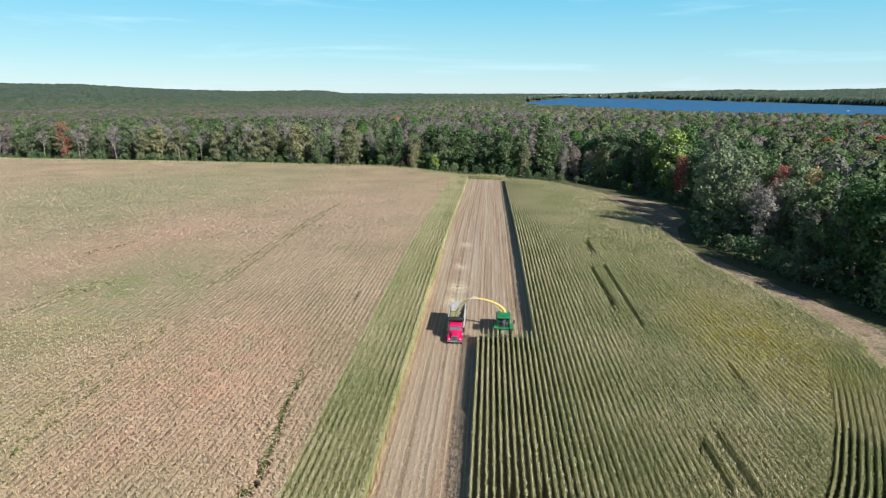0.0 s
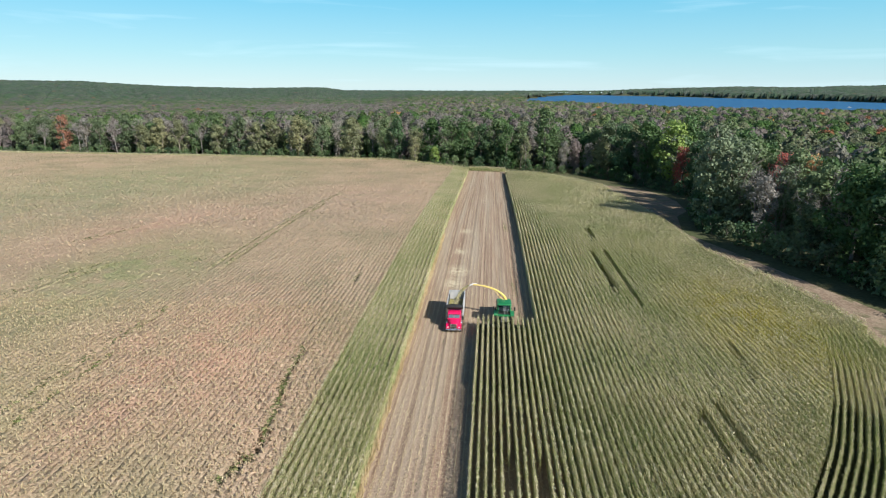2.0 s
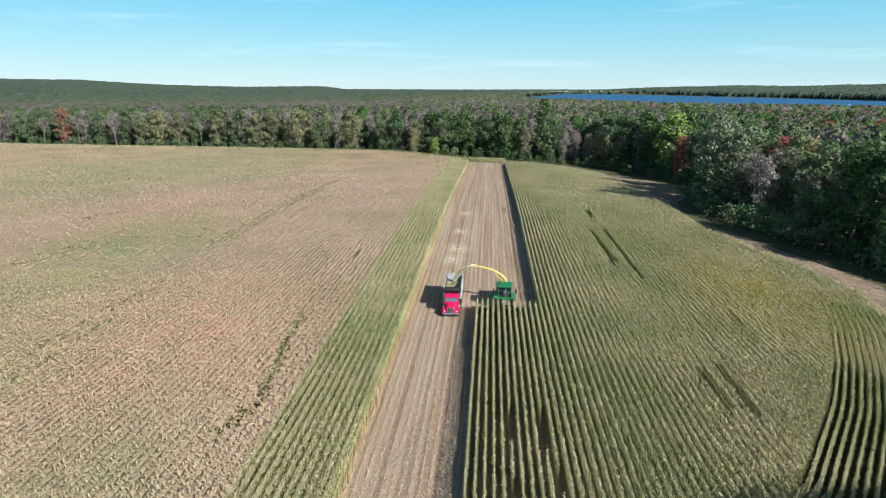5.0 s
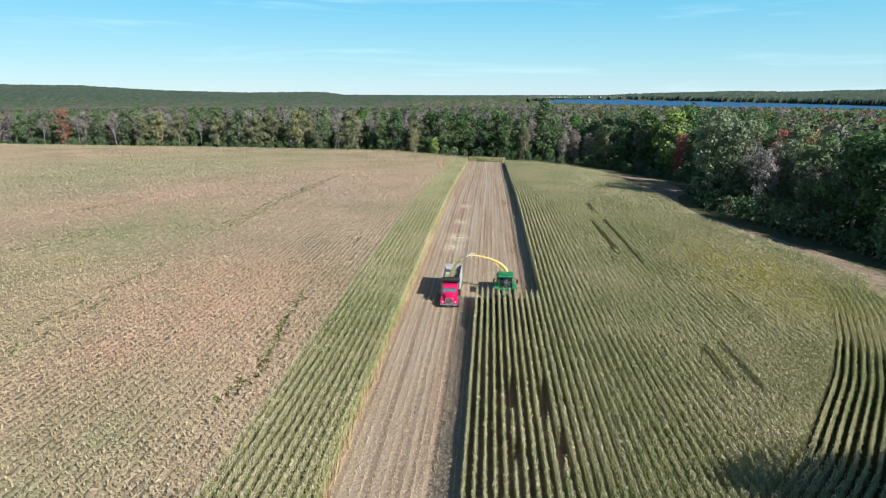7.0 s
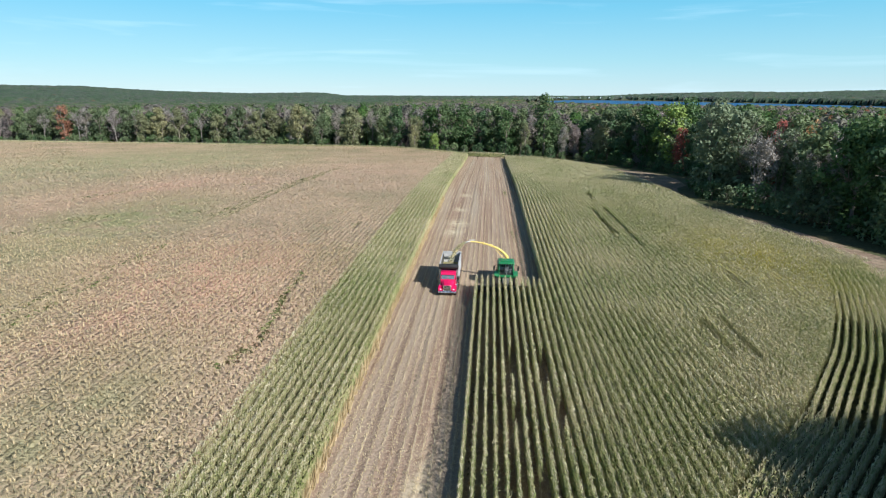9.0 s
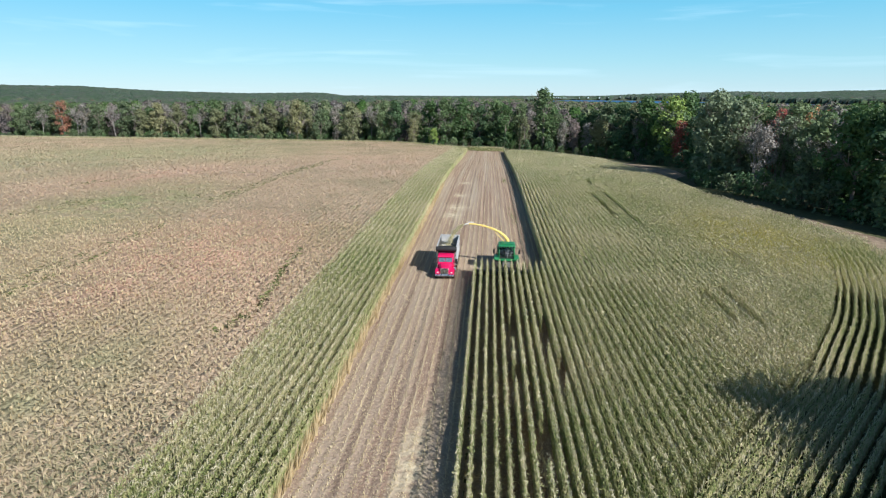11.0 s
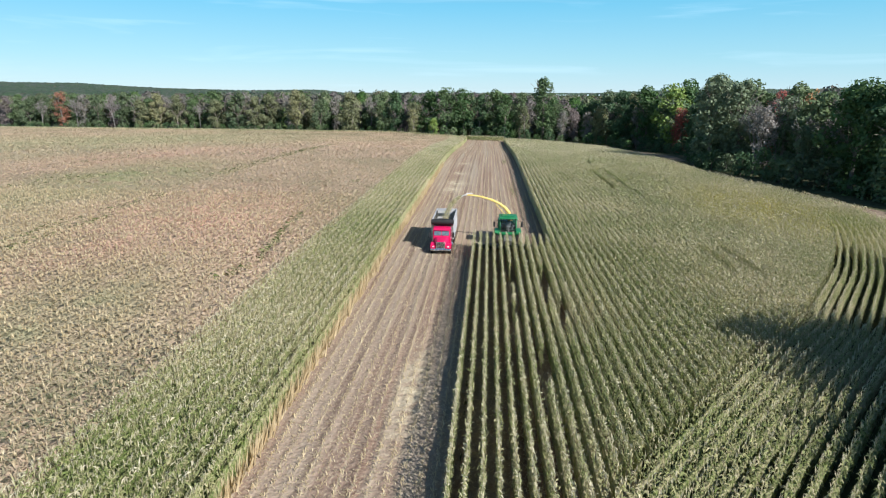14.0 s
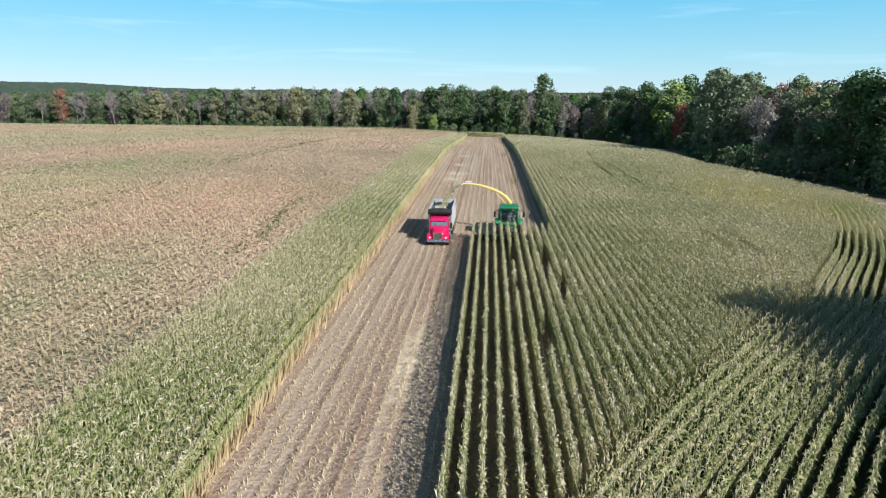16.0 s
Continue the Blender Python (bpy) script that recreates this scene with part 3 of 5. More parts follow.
# sprayer tracks and missing plants: x, y of both ends, half width
GAPS = [(-56.6, 114, -54.6, 212, 0.2), (-54.4, 116, -53.4, 186, 0.2), (-54.8, 59, -53.2, 93, 0.2), (-51.6, 57, -51.6, 74, 0.2), (-84.8, 94, -80.2, 101, 0.4), (-84, 103, -79.2, 114, 0.25), (-80.6, 103, -76.4, 113, 0.2),
        (-96, 130, -90, 146, 0.25), (-24.5, 56, -26.2, 68, 0.22), (-26.2, 66, -27.2, 79, 0.22), (-26.2, 50, -24.6, 55, 0.25), (-63.6, 117.6, -60.5, 118.4, 0.5), (-67.8, 156.6, -65, 158, 0.6), (-27, 109, -26.6, 112, 0.5),
        (21.1, 136, 21.3, 111, 0.42), (24.1, 138, 24.2, 102, 0.42), (23.6, 161, 23.6, 150, 0.4), (22.1, 68, 22.2, 59, 0.42), (24.6, 70, 25, 58, 0.42),
        (32.9, 89, 32.7, 78, 0.3), (0.36, 51, 0.36, 57, 0.3), (3.4, 50, 3.4, 57, 0.3), (0.36, 43, 0.36, 46, 0.3), (4.17, 44, 4.17, 48, 0.3), (1.9, 33, 1.9, 38, 0.3)]


def kept(p):
    """Which plants stand: not those in gaps, and some are missing at random."""
    return (RNG.random(len(p)) > 0.04) & ~in_gap(p, 0.0)


def in_gap(p, more):
    out = np.zeros(len(p), bool)
    for x0, y0, x1, y1, w in GAPS:
        d = np.array([x1 - x0, y1 - y0])
        ln = np.hypot(*d)
        d = d / ln
        q = p - (x0, y0)
        t = q @ d
        out |= (t > 0) & (t < ln) & (np.abs(q[:, 0] * d[1] - q[:, 1] * d[0]) < w + more )
    return out


STEP = (0.24, 0.40, 1.05)
NEAR, MIDDLE = 72, 150


def along(x, y0, y1, step, wob=0.05):
    y = np.arange(y0, y1, step)
    y = y + RNG.uniform(-0.35, 0.35, len(y)) * step
    return np.stack([x + RNG.normal(0, wob, len(y)), y], -1)


def tufts(spans, width, share=1.0, lift=0.0):
    """Loose leaf blades that crown the rows, fewer and larger far off."""
    V = []
    for x, y0, y1 in spans:
        for a, b, per, ln, wd in ((0, 45, 24, 0.17, 0.036), (45, 90, 16, 0.2, 0.05), (90, 160, 9, 0.24, 0.075), (160, 400, 5, 0.3, 0.11)):
            lo, hi = max(a, y0), min(b, y1)
            if hi <= lo:
                continue
            m = int((hi - lo) * per * share)
            p = np.stack([x + np.clip(RNG.normal(0, width, m), -2 * width, 2 * width), RNG.uniform(lo, hi, m)], -1)
            p = p[~in_gap(p, 0.05)]
            m = len(p)
            az = RNG.uniform(0, 6.283, m)
            d = np.stack([np.cos(az) * 0.55, np.sin(az), RNG.normal(0.1, 0.4, m)], -1) * (ln * RNG.uniform(0.6, 1.2, m))[:, None]
            q = np.stack([-np.sin(az) * 0.7, np.cos(az), RNG.normal(0, 0.4, m)], -1) * (wd * RNG.uniform(0.7, 1.3, m))[:, None]
            c = np.c_[p, lay(p[:, 0], p[:, 1]) + 1.72 + lift + 0.5 * RNG.random(m)]
            V.append(np.stack([c - d - q, c - d * 0.2 + q, c + d - (0, 0, 0.05)], 1).reshape(-1, 3))
    V = np.concatenate(V)
    return V, np.arange(len(V)).reshape(-1, 3)


def corn(name, spans, mat, tassel, label, half=0.3, top=1.5, wob=0.05, dense=1.0, scale=1.0, kinds=PLANTS, near=NEAR, middle=MIDDLE, squeeze=1.0, far_step=1.0, body=False, tight=1.0, uneven=0.12, tilt=0.05):
    """A stand of corn. spans: (x, y0, y1) of each row."""
    pts, tents = {0: [], 1: [], 2: []}, []
    for x, y0, y1 in spans:
        for lod, a, b in ((0, 0, near), (1, near, middle), (2, middle, 500)):
            lo, hi = max(y0, a), min(y1, b)
            if hi > lo:
                pts[lod].append(along(x, lo, hi, STEP[lod] / (dense if lod == 0 else 1) * (1, 1 + 0.15 * (far_step > 1), far_step)[lod], wob))
        lo = y0 if body else max(y0, near)
        if y1 > lo + 1:
            tents.append((x, lo, y1))
    V, F, TV, TF, o, to = [], [], [], [], 0, 0
    for lod in range(3):
        if not pts[lod]:
            continue
        p = np.concatenate(pts[lod])
        p = p[kept(p)]
        got = planted(p, lod, scale, kinds, squeeze if lod == 0 else squeeze * tight, None, uneven, tilt)
        V.append(got[False][0]); F.append(got[False][1] + o); o += len(got[False][0])
        TV.append(got[True][0]); TF.append(got[True][1] + to); to += len(got[True][0])
    ob = tagged(np_mesh(name, np.concatenate(V), np.concatenate(F), mat), label, "corn", kind="stuff")
    te = tagged(np_mesh("tassels", np.concatenate(TV), np.concatenate(TF), tassel), "pale tan corn tassels", kind="stuff")
    te.parent = ob
    if half < 0.3:
        for nm, mt, wide, share, lift in (("upper_leaves", mat, 0.1, 1.0, 0.0), ("tassel_tips", tassel, 0.06, 0.45, 0.2)):
            te = tagged(np_mesh(nm, *tufts(spans, wide, share, lift), mt), kind="stuff")
            te.parent = ob
    if tents:
        v, f = hedges(tents, half, top)
        te = tagged(np_mesh("lower_leaves", v, f, M_DRY_BODY if mat == M_DRY else M_CORN_BODY), kind="stuff")
        te.parent = ob
    return ob


SEAM = np.array([(-9, 5), (-2, 15), (3.8, 24), (9, 31), (16, 39.5), (24.2, 49), (34, 63.5), (40, 74), (45, 84.5), (49, 95), (51, 104)], float)


def view_y(x):
    """Where a row that lies x beside the camera's line first comes near the view."""
    return max(6, (-x - 14) / 0.98) if x < 0 else max(6, (x - 14) / 0.78)


def bodies(lines, half=0.11, top=1.1):
    """The closed lower body of rows that bend."""
    V, F, o = [], [], 0
    for p in lines:
        d = np.gradient(p, axis=0)
        d = d / np.hypot(d[:, 0], d[:, 1])[:, None]
        q, n = np.stack([d[:, 1], -d[:, 0]], -1), len(p)
        h = top * RNG.uniform(0.82, 1.08, n)
        g = lay(p[:, 0], p[:, 1])
        for w, z in ((-half, 0.1), (-half * 0.7, 1.0), (half * 0.7, 1.0), (half, 0.1)):
            V.append(np.c_[p + q * w, g + h * z])
        i = np.arange(n - 1)
        for c in range(3):
            F.append(np.stack([o + c * n + i, o + c * n + i + 1, o + (c + 1) * n + i + 1, o + (c + 1) * n + i], -1))
        o += 4 * n
    ob = np_mesh("headland_row_bodies", np.concatenate(V), np.concatenate(F), M_CORN_BODY)
    tagged(ob, "dense lower leaves of the curving corn rows", "corn", kind="stuff")


def build_corn():
    right, swath = [], []
    for k in range(90):
        x = X0 + k * ROW
        y0 = float(np.interp(x, SEAM[:, 0], SEAM[:, 1]))
        if x > 50:
            y0 = 100
        ys = np.arange(max(y0, 20), 318, 1.0)
        inside = np.interp(ys, EDGE_Y, EDGE_X) > x
        ys = ys[inside]
        if len(ys) < 4:
            continue
        last = float(ys[-1])
        if k < 12:
            right.append((x, y0, 65.9))
        else:
            right.append((x, max(y0, view_y(x)), last))
    corn("corn_field", right, M_CORN, M_TASSEL, "green standing corn in straight rows with pale tassels", half=0.17, top=1.6, wob=0.03, squeeze=0.4, dense=1.3, tight=0.86, body=True, uneven=0.06, tilt=0.025)
    # headland rows that follow the seam round the bend
    pts = []
    d = np.gradient(SEAM, axis=0)
    d = d / np.hypot(d[:, 0], d[:, 1])[:, None]
    nrm = np.stack([d[:, 1], -d[:, 0]], -1)
    lines = []
    for k in range(1, 24):
        line = SEAM + nrm * (k * ROW - 0.2)
        seg = np.hypot(*np.diff(line, axis=0).T)
        s = np.concatenate([[0], np.cumsum(seg)])
        u = np.arange(0, s[-1], 0.3)
        p = np.stack([np.interp(u, s, line[:, 0]), np.interp(u, s, line[:, 1])], -1)
        p = p[(p[:, 0] < p[:, 1] * 0.75 + 8) & (p[:, 0] < 58) & (p[:, 1] > 8)]
        if len(p) < 8:
            continue
        lines.append(p[::4])
        pts.append(p + RNG.normal(0, 0.03, p.shape))
    bodies(lines)
    p = np.concatenate(pts)
    p = p[kept(p)]
    near_seam = np.argmin(np.hypot(p[:, None, 0] - SEAM[None, :, 0], p[:, None, 1] - SEAM[None, :, 1]), 1)
    got = planted(p, 0, squeeze=0.62, tang=d[near_seam], uneven=0.06, tilt=0.025)
    ob = tagged(np_mesh("headland_corn", *got[False], M_CORN), "green corn in rows curving along the field edge", "corn", kind="stuff")
    te = tagged(np_mesh("tassels", *got[True], M_TASSEL), kind="stuff")
    te.parent = ob
    # cross rows at the far end of the cut strip
    p = np.concatenate([np.stack([np.arange(-13, 6, 0.4), np.full(48, 322 + k * 0.9)], -1) for k in range(8)])
    got = planted(p, 1)
    ob = tagged(np_mesh("far_headland_corn", *got[False], M_CORN), "green corn closing the far end of the strip", "corn", kind="stuff")
    te = tagged(np_mesh("tassels", *got[True], M_TASSEL), kind="stuff")
    te.parent = ob
    # left of the strip: a green band, then dry corn
    green, dry = [], []
    k = 0
    while True:
        x = LEFT - 0.35 - k * ROW
        if x < -345:
            break
        y1 = float(np.interp(-x, [13, 16, 58, 167, 281, 345], [324, 328, 360, 368, 372, 376]))
        y0 = view_y(x)
        if y0 < y1 - 2:
            if k < 11:
                green.append((x, y0, y1))
            else:
                dry.append((x, y0, y1 - 6))
                green.append((x, y1 - 6, y1))
        k += 1
    corn("corn_band", green, M_CORN, M_TASSEL, "narrow band of greener corn beside the cut strip", half=0.19, top=1.62, wob=0.04, dense=1.2, body=True, squeeze=0.5, tight=0.8, uneven=0.06, tilt=0.025)
    corn("dry_corn_field", dry, M_DRY, M_STRAW, "ripe tan corn with dry leaves in a dense stand", half=0.44, top=1.7, wob=0.2, scale=0.92, kinds=BUSHY, near=32, middle=95, squeeze=0.95, far_step=4.5, body=True, uneven=0.1)
    # the loose upper leaves that close the dry stand
    V = []
    for a, b, dense, ln, wd in ((6, 48, 48, 0.15, 0.04), (48, 85, 30, 0.17, 0.055), (85, 150, 17, 0.17, 0.07), (150, 368, 5, 0.24, 0.13)):
        m = int((b - a) * 330 * dense)
        p = np.stack([RNG.uniform(-345, LEFT - 0.35 - 10.4 * ROW, m), RNG.uniform(a, b, m)], -1)
        far_end = np.interp(-p[:, 0], [13, 16, 58, 167, 281, 345], [318, 322, 354, 362, 366, 370])
        p = p[(p[:, 1] > (-p[:, 0] - 14) / 0.98) & (p[:, 1] < far_end)]
        p = p[~in_gap(p, 0.14)]
        m = len(p)
        az, rise = RNG.uniform(0, 6.283, m), RNG.normal(0.0, 0.35, m)
        d = np.stack([np.cos(az), np.sin(az), rise], -1) * (ln * RNG.uniform(0.6, 1.2, m))[:, None]
        q = np.stack([-np.sin(az), np.cos(az), RNG.normal(0, 0.5, m)], -1) * (wd * RNG.uniform(0.7, 1.3, m))[:, None]
        c = np.c_[p, lay(p[:, 0], p[:, 1]) + RNG.uniform(1.62, 2.08, m)]
        V.append(np.stack([c - d - q, c - d * 0.2 + q, c + d - (0, 0, 0.06)], 1).reshape(-1, 3))
    V = np.concatenate(V)
    ob = np_mesh("dry_corn_leaves", V, np.arange(len(V)).reshape(-1, 3), M_DRY)
    tagged(ob, "loose dry upper leaves of the ripe corn", "corn", kind="stuff")
    pts = []
    for x0, y0, x1, y1, w in GAPS:
        if x0 < -20:
            n = int(math.hypot(x1 - x0, y1 - y0) / 0.3) + 4
            u = RNG.random((n, 1))
            pts.append(np.array([[x0, y0]]) + u * np.array([[x1 - x0, y1 - y0]]) + RNG.normal(0, w * 0.7, (n, 2)))
    got = planted(np.concatenate(pts), 1, 1.02, BUSHY)
    ob = tagged(np_mesh("green_streaks", *got[False], M_WEED), "dark green plants in old sprayer tracks", "corn", kind="stuff")
    p = np.concatenate([np.stack([RNG.normal(x, 0.35, n), RNG.normal(y, dy, n)], -1) for x, y, dy, n in ((2.2, 164, 3.5, 40), (2.6, 112, 3.0, 26), (2.4, 120, 5.0, 16))])
    got = planted(p, 1, 0.3, BUSHY)
    ob = tagged(np_mesh("strip_weeds", *got[False], M_WEED), "low green weeds left on the cut strip", "weeds", kind="stuff")
    # the straw-coloured foot of the edge row
    p = along(LEFT - 0.05, 8, 150, 0.1, 0.13)
    V, F, o = [], [], 0
    for x, y in p:
        g = float(lay(x, y)) + 0.05
        for _ in range(3):
            az, hh = RNG.uniform(0, 6.28), RNG.uniform(0.5, 1.5)
            s = np.array([-math.sin(az), math.cos(az), 0]) * RNG.uniform(0.03, 0.07)
            b = np.array([x + RNG.normal(0, 0.06), y, g])
            t = b + np.array([RNG.uniform(0.0, 0.4), RNG.normal(0, 0.15), hh])
            V += [b - s, b + s, t]
            F.append([o, o + 1, o + 2])
            o += 3
    ob = np_mesh("dry_edge_leaves", V, F, M_HUSK)
    tagged(ob, "straw-coloured dead leaves hanging on the edge row", "dry leaves", kind="stuff")


def build_slices():
    """The corn before the header, in strips one metre deep that the header takes in."""
    made = []
    for k in range(30):
        y0 = 65.9 + k
        p = np.concatenate([along(X0 + i * ROW, y0, y0 + 1, 0.185) for i in range(12)])
        got = planted(p[kept(p)], 0, squeeze=0.55, uneven=0.06, tilt=0.025)
        c = Vector((0, y0, 0))
        ob = tagged(np_mesh("corn_strip", got[False][0] - np.array(c), got[False][1], M_CORN), "strip of green corn about to be cut", "corn", "corn before the header", kind="stuff")
        ob.location = c
        te = tagged(np_mesh("tassels", got[True][0] - np.array(c), got[True][1], M_TASSEL), kind="stuff")
        te.parent = ob
        for nm, mt, wide, share, lift in (("upper_leaves", M_CORN, 0.1, 1.0, 0.0), ("tassel_tips", M_TASSEL, 0.06, 0.45, 0.2)):
            v, f = tufts([(X0 + i * ROW, y0, y0 + 1) for i in range(12)], wide, share, lift)
            te = tagged(np_mesh(nm, v - np.array(c), f, mt), kind="stuff")
            te.parent = ob
        v, f = hedges([(X0 + i * ROW, y0, y0 + 1) for i in range(12)], 0.17, 1.6)
        te = tagged(np_mesh("lower_leaves", v - np.array(c), f, M_CORN_BODY), kind="stuff")
        te.parent = ob
        made.append((ob, y0))
    return made


def build_stubble():
    """Cut stalks on the rows, and straw strewn over the soil."""
    V, F, o = [], [], 0
    xs = np.arange(X0 - 13 * ROW, RIGHT, ROW)
    P = []
    for x in xs:
        for a, b, st in ((5, 60, 0.2), (60, 130, 0.45), (130, 320, 1.6)):
            P.append(np.c_[along(x, a, b, st, 0.05), np.full(len(np.arange(a, b, st)), st)])
    P = np.concatenate(P)
    n = len(P)
    hgt = RNG.uniform(0.08, 0.26, n)
    w = 0.018 + 0.03 * P[:, 2]
    az = RNG.uniform(0, 3.14, n)
    g = furrows(P[:, 0], P[:, 1]) - 0.02
    s = np.stack([np.cos(az) * w, np.sin(az) * w, 0 * w], -1)
    b = np.stack([P[:, 0], P[:, 1], g], -1)
    t = b + np.stack([RNG.normal(0, 0.05, n), RNG.normal(0, 0.05, n), hgt], -1)
    V = np.stack([b - s, b + s, t + s * 0.7, t - s * 0.7], 1).reshape(-1, 3)
    F = np.arange(4 * n).reshape(-1, 4)
    # strewn straw
    m = 52000
    y = 5 + 105 * RNG.random(m) ** 1.7
    x = RNG.uniform(LEFT, RIGHT, m)
    x = np.where(RNG.random(m) < 0.5, X0 + np.round((x - X0) / ROW) * ROW + RNG.normal(0, 0.12, m), x)
    az = RNG.uniform(0, 6.28, m)
    ln, wd = RNG.uniform(0.025, 0.11, m), RNG.uniform(0.008, 0.022, m)
    d = np.stack([np.cos(az) * ln, np.sin(az) * ln, RNG.uniform(-0.02, 0.08, m)], -1)
    q = np.stack([-np.sin(az) * wd, np.cos(az) * wd, 0 * wd], -1)
    c = np.stack([x, y, furrows(x, y) + 0.03], -1)
    V2 = np.stack([c - d - q, c + d - q, c + d + q, c - d + q], 1).reshape(-1, 3)
    F2 = np.arange(4 * m).reshape(-1, 4) + len(V)
    ob = np_mesh("stubble", np.concatenate([V, V2]), np.concatenate([F, F2]), M_STRAW)
    tagged(ob, "pale cut corn stalks and strewn straw", "stubble", kind="stuff")


# ---- trees ----
def crown_leaves(rng, blobs, count, size):
    """Leaf sprays on and in rounded masses. blobs: (centre, radii)."""
    wts = np.array([b[1][0] * b[1][2] for b in blobs])
    pick = rng.choice(len(blobs), count, p=wts / wts.sum())
    C, R = np.array([b[0] for b in blobs])[pick], np.array([b[1] for b in blobs])[pick]
    d = rng.normal(0, 1, (count, 3))
    d /= np.linalg.norm(d, axis=1)[:, None]
    p = C + d * R * rng.uniform(0.62, 1.08, count)[:, None]
    nrm = d + rng.normal(0, 0.5, (count, 3)) + (0, 0, 0.35)
    nrm /= np.linalg.norm(nrm, axis=1)[:, None]
    a = np.cross(nrm, rng.normal(0, 1, (count, 3)))
    a /= np.linalg.norm(a, axis=1)[:, None]
    b = np.cross(nrm, a)
    s = size * rng.uniform(0.6, 1.3, count)[:, None]
    bend = nrm * s * 0.25
    V = np.stack([p - a * s - bend, p - b * s * 0.7, p + a * s - bend, p + b * s * 0.7], 1).reshape(-1, 3)
    return V, np.arange(4 * count).reshape(-1, 4)


def limb(bm, rng, a, d, length, r, depth, tips, sides):
    b = a + d * length
    rod(bm, a, b, r, r * 0.6, sides)
    if depth == 0:
        tips.append(b)
        return
    for _ in range(3 if depth > 1 else 4):
        q = (d + Vector(rng.normal(0, 0.5, 3)) + Vector((0, 0, 0.25))).normalized()
        limb(bm, rng, a.lerp(b, float(rng.uniform(0.6, 1.0))), q, length * float(rng.uniform(0.55, 0.75)), r * 0.5, depth - 1, tips, max(3, sides - 2))


def make_tree(kind, seed, h, wide, count, size, low=0.15):
    """A tree of height h: tapered trunk with limbs, crown of many sprays with an uneven outline."""
    rng = np.random.default_rng(seed)
    t = new("tree")
    bm, tips = bmesh.new(), []
    lean = Vector((float(rng.normal(0, 0.04)), float(rng.normal(0, 0.04)), 1)).normalized()
    fork = lean * h * (0.42 if kind != "poplar" else 0.6)
    rod(bm, Vector((0, 0, -0.4)), fork, 0.022 * h, 0.013 * h, 8)
    for i in range(5):
        q = (Vector((math.cos(i * 1.26 + seed), math.sin(i * 1.26 + seed), 1.1 if kind != "poplar" else 2.4))).normalized()
        limb(bm, rng, fork * float(rng.uniform(0.6, 1.0)), q, h * 0.26, 0.008 * h, 1, tips, 5)
    part("trunk", bm, M_BARK, t)
    blobs = []
    nb = 34 if kind != "poplar" else 46
    for i in range(nb):
        u = ((i + float(rng.uniform(0, 1))) / nb) ** 0.9
        z = h * (low + (0.94 - low) * u)
        prof = math.sin(math.pi * min(1, 0.18 + 0.72 * u) ** 0.9) if kind == "round" else (1 - u) ** 0.5 * 0.9 + 0.12 if kind == "cone" else 0.75 * math.sin(math.pi * (0.12 + 0.78 * u)) + 0.15
        az, rr = float(rng.uniform(0, 6.28)), float(rng.uniform(0.25, 0.85)) * wide * prof
        s = wide * float(rng.uniform(0.22, 0.40))
        blobs.append(((math.cos(az) * rr, math.sin(az) * rr, z), (s, s, s * float(rng.uniform(0.65, 0.95)))))
    V, F = crown_leaves(rng, blobs, count, size)
    ob = np_mesh("crown", V, F, M_TREE)
    ob.parent = t
    return t


def make_bare(seed, h, mat):
    """A leafless tree: trunk and a fan of fine branches."""
    rng = np.random.default_rng(seed)
    t = new("bare_tree")
    bm, tips = bmesh.new(), []
    top = Vector((float(rng.normal(0, 0.03)) * h, float(rng.normal(0, 0.03)) * h, h * 0.55))
    rod(bm, Vector((0, 0, -0.4)), top, 0.010 * h, 0.006 * h, 7)
    for i in range(7):
        q = Vector((math.cos(i * 0.9 + seed) * 0.36, math.sin(i * 0.9 + seed) * 0.36, 1)).normalized()
        limb(bm, rng, top * float(rng.uniform(0.45, 1.0)), q, h * 0.2, 0.0045 * h, 2, tips, 5)
    part("trunk", bm, mat, t)
    n = 700
    base = np.array([tips[i] for i in rng.integers(0, len(tips), n)])
    d = rng.normal(0, 0.5, (n, 3)) + (0, 0, 0.7)
    d *= (h * 0.055) * rng.uniform(0.5, 1.3, n)[:, None]
    s = np.cross(d, rng.normal(0, 1, (n, 3)))
    s *= (0.035 / np.linalg.norm(s, axis=1))[:, None]
    b0 = base - d * 0.4 + rng.normal(0, h * 0.015, (n, 3))
    V = np.stack([b0 - s, b0 + s, b0 + d], 1).reshape(-1, 3)
    ob = tagged(np_mesh("twig_spray", V, np.arange(3 * n).reshape(-1, 3), mat), kind="stuff")
    ob.parent = t
    return t


GREENS = [(0.052, 0.11, 0.027), (0.075, 0.128, 0.042), (0.046, 0.097, 0.035), (0.098, 0.145, 0.055), (0.078, 0.115, 0.05)]
GREYGREEN, OLIVE, YELLOW, LIME = (0.115, 0.155, 0.08), (0.135, 0.15, 0.065), (0.18, 0.18, 0.075), (0.17, 0.25, 0.035)
RUST, ORANGE, SCARLET, PURPLE, DUSK = (0.27, 0.11, 0.06), (0.33, 0.19, 0.065), (0.30, 0.065, 0.045), (0.165, 0.13, 0.125), (0.20, 0.185, 0.165)
NAMES = {YELLOW: "yellowing", OLIVE: "olive green", LIME: "bright green", GREYGREEN: "grey-green", RUST: "russet", ORANGE: "orange", SCARLET: "scarlet", PURPLE: "purple-brown", DUSK: "thin greyish"}


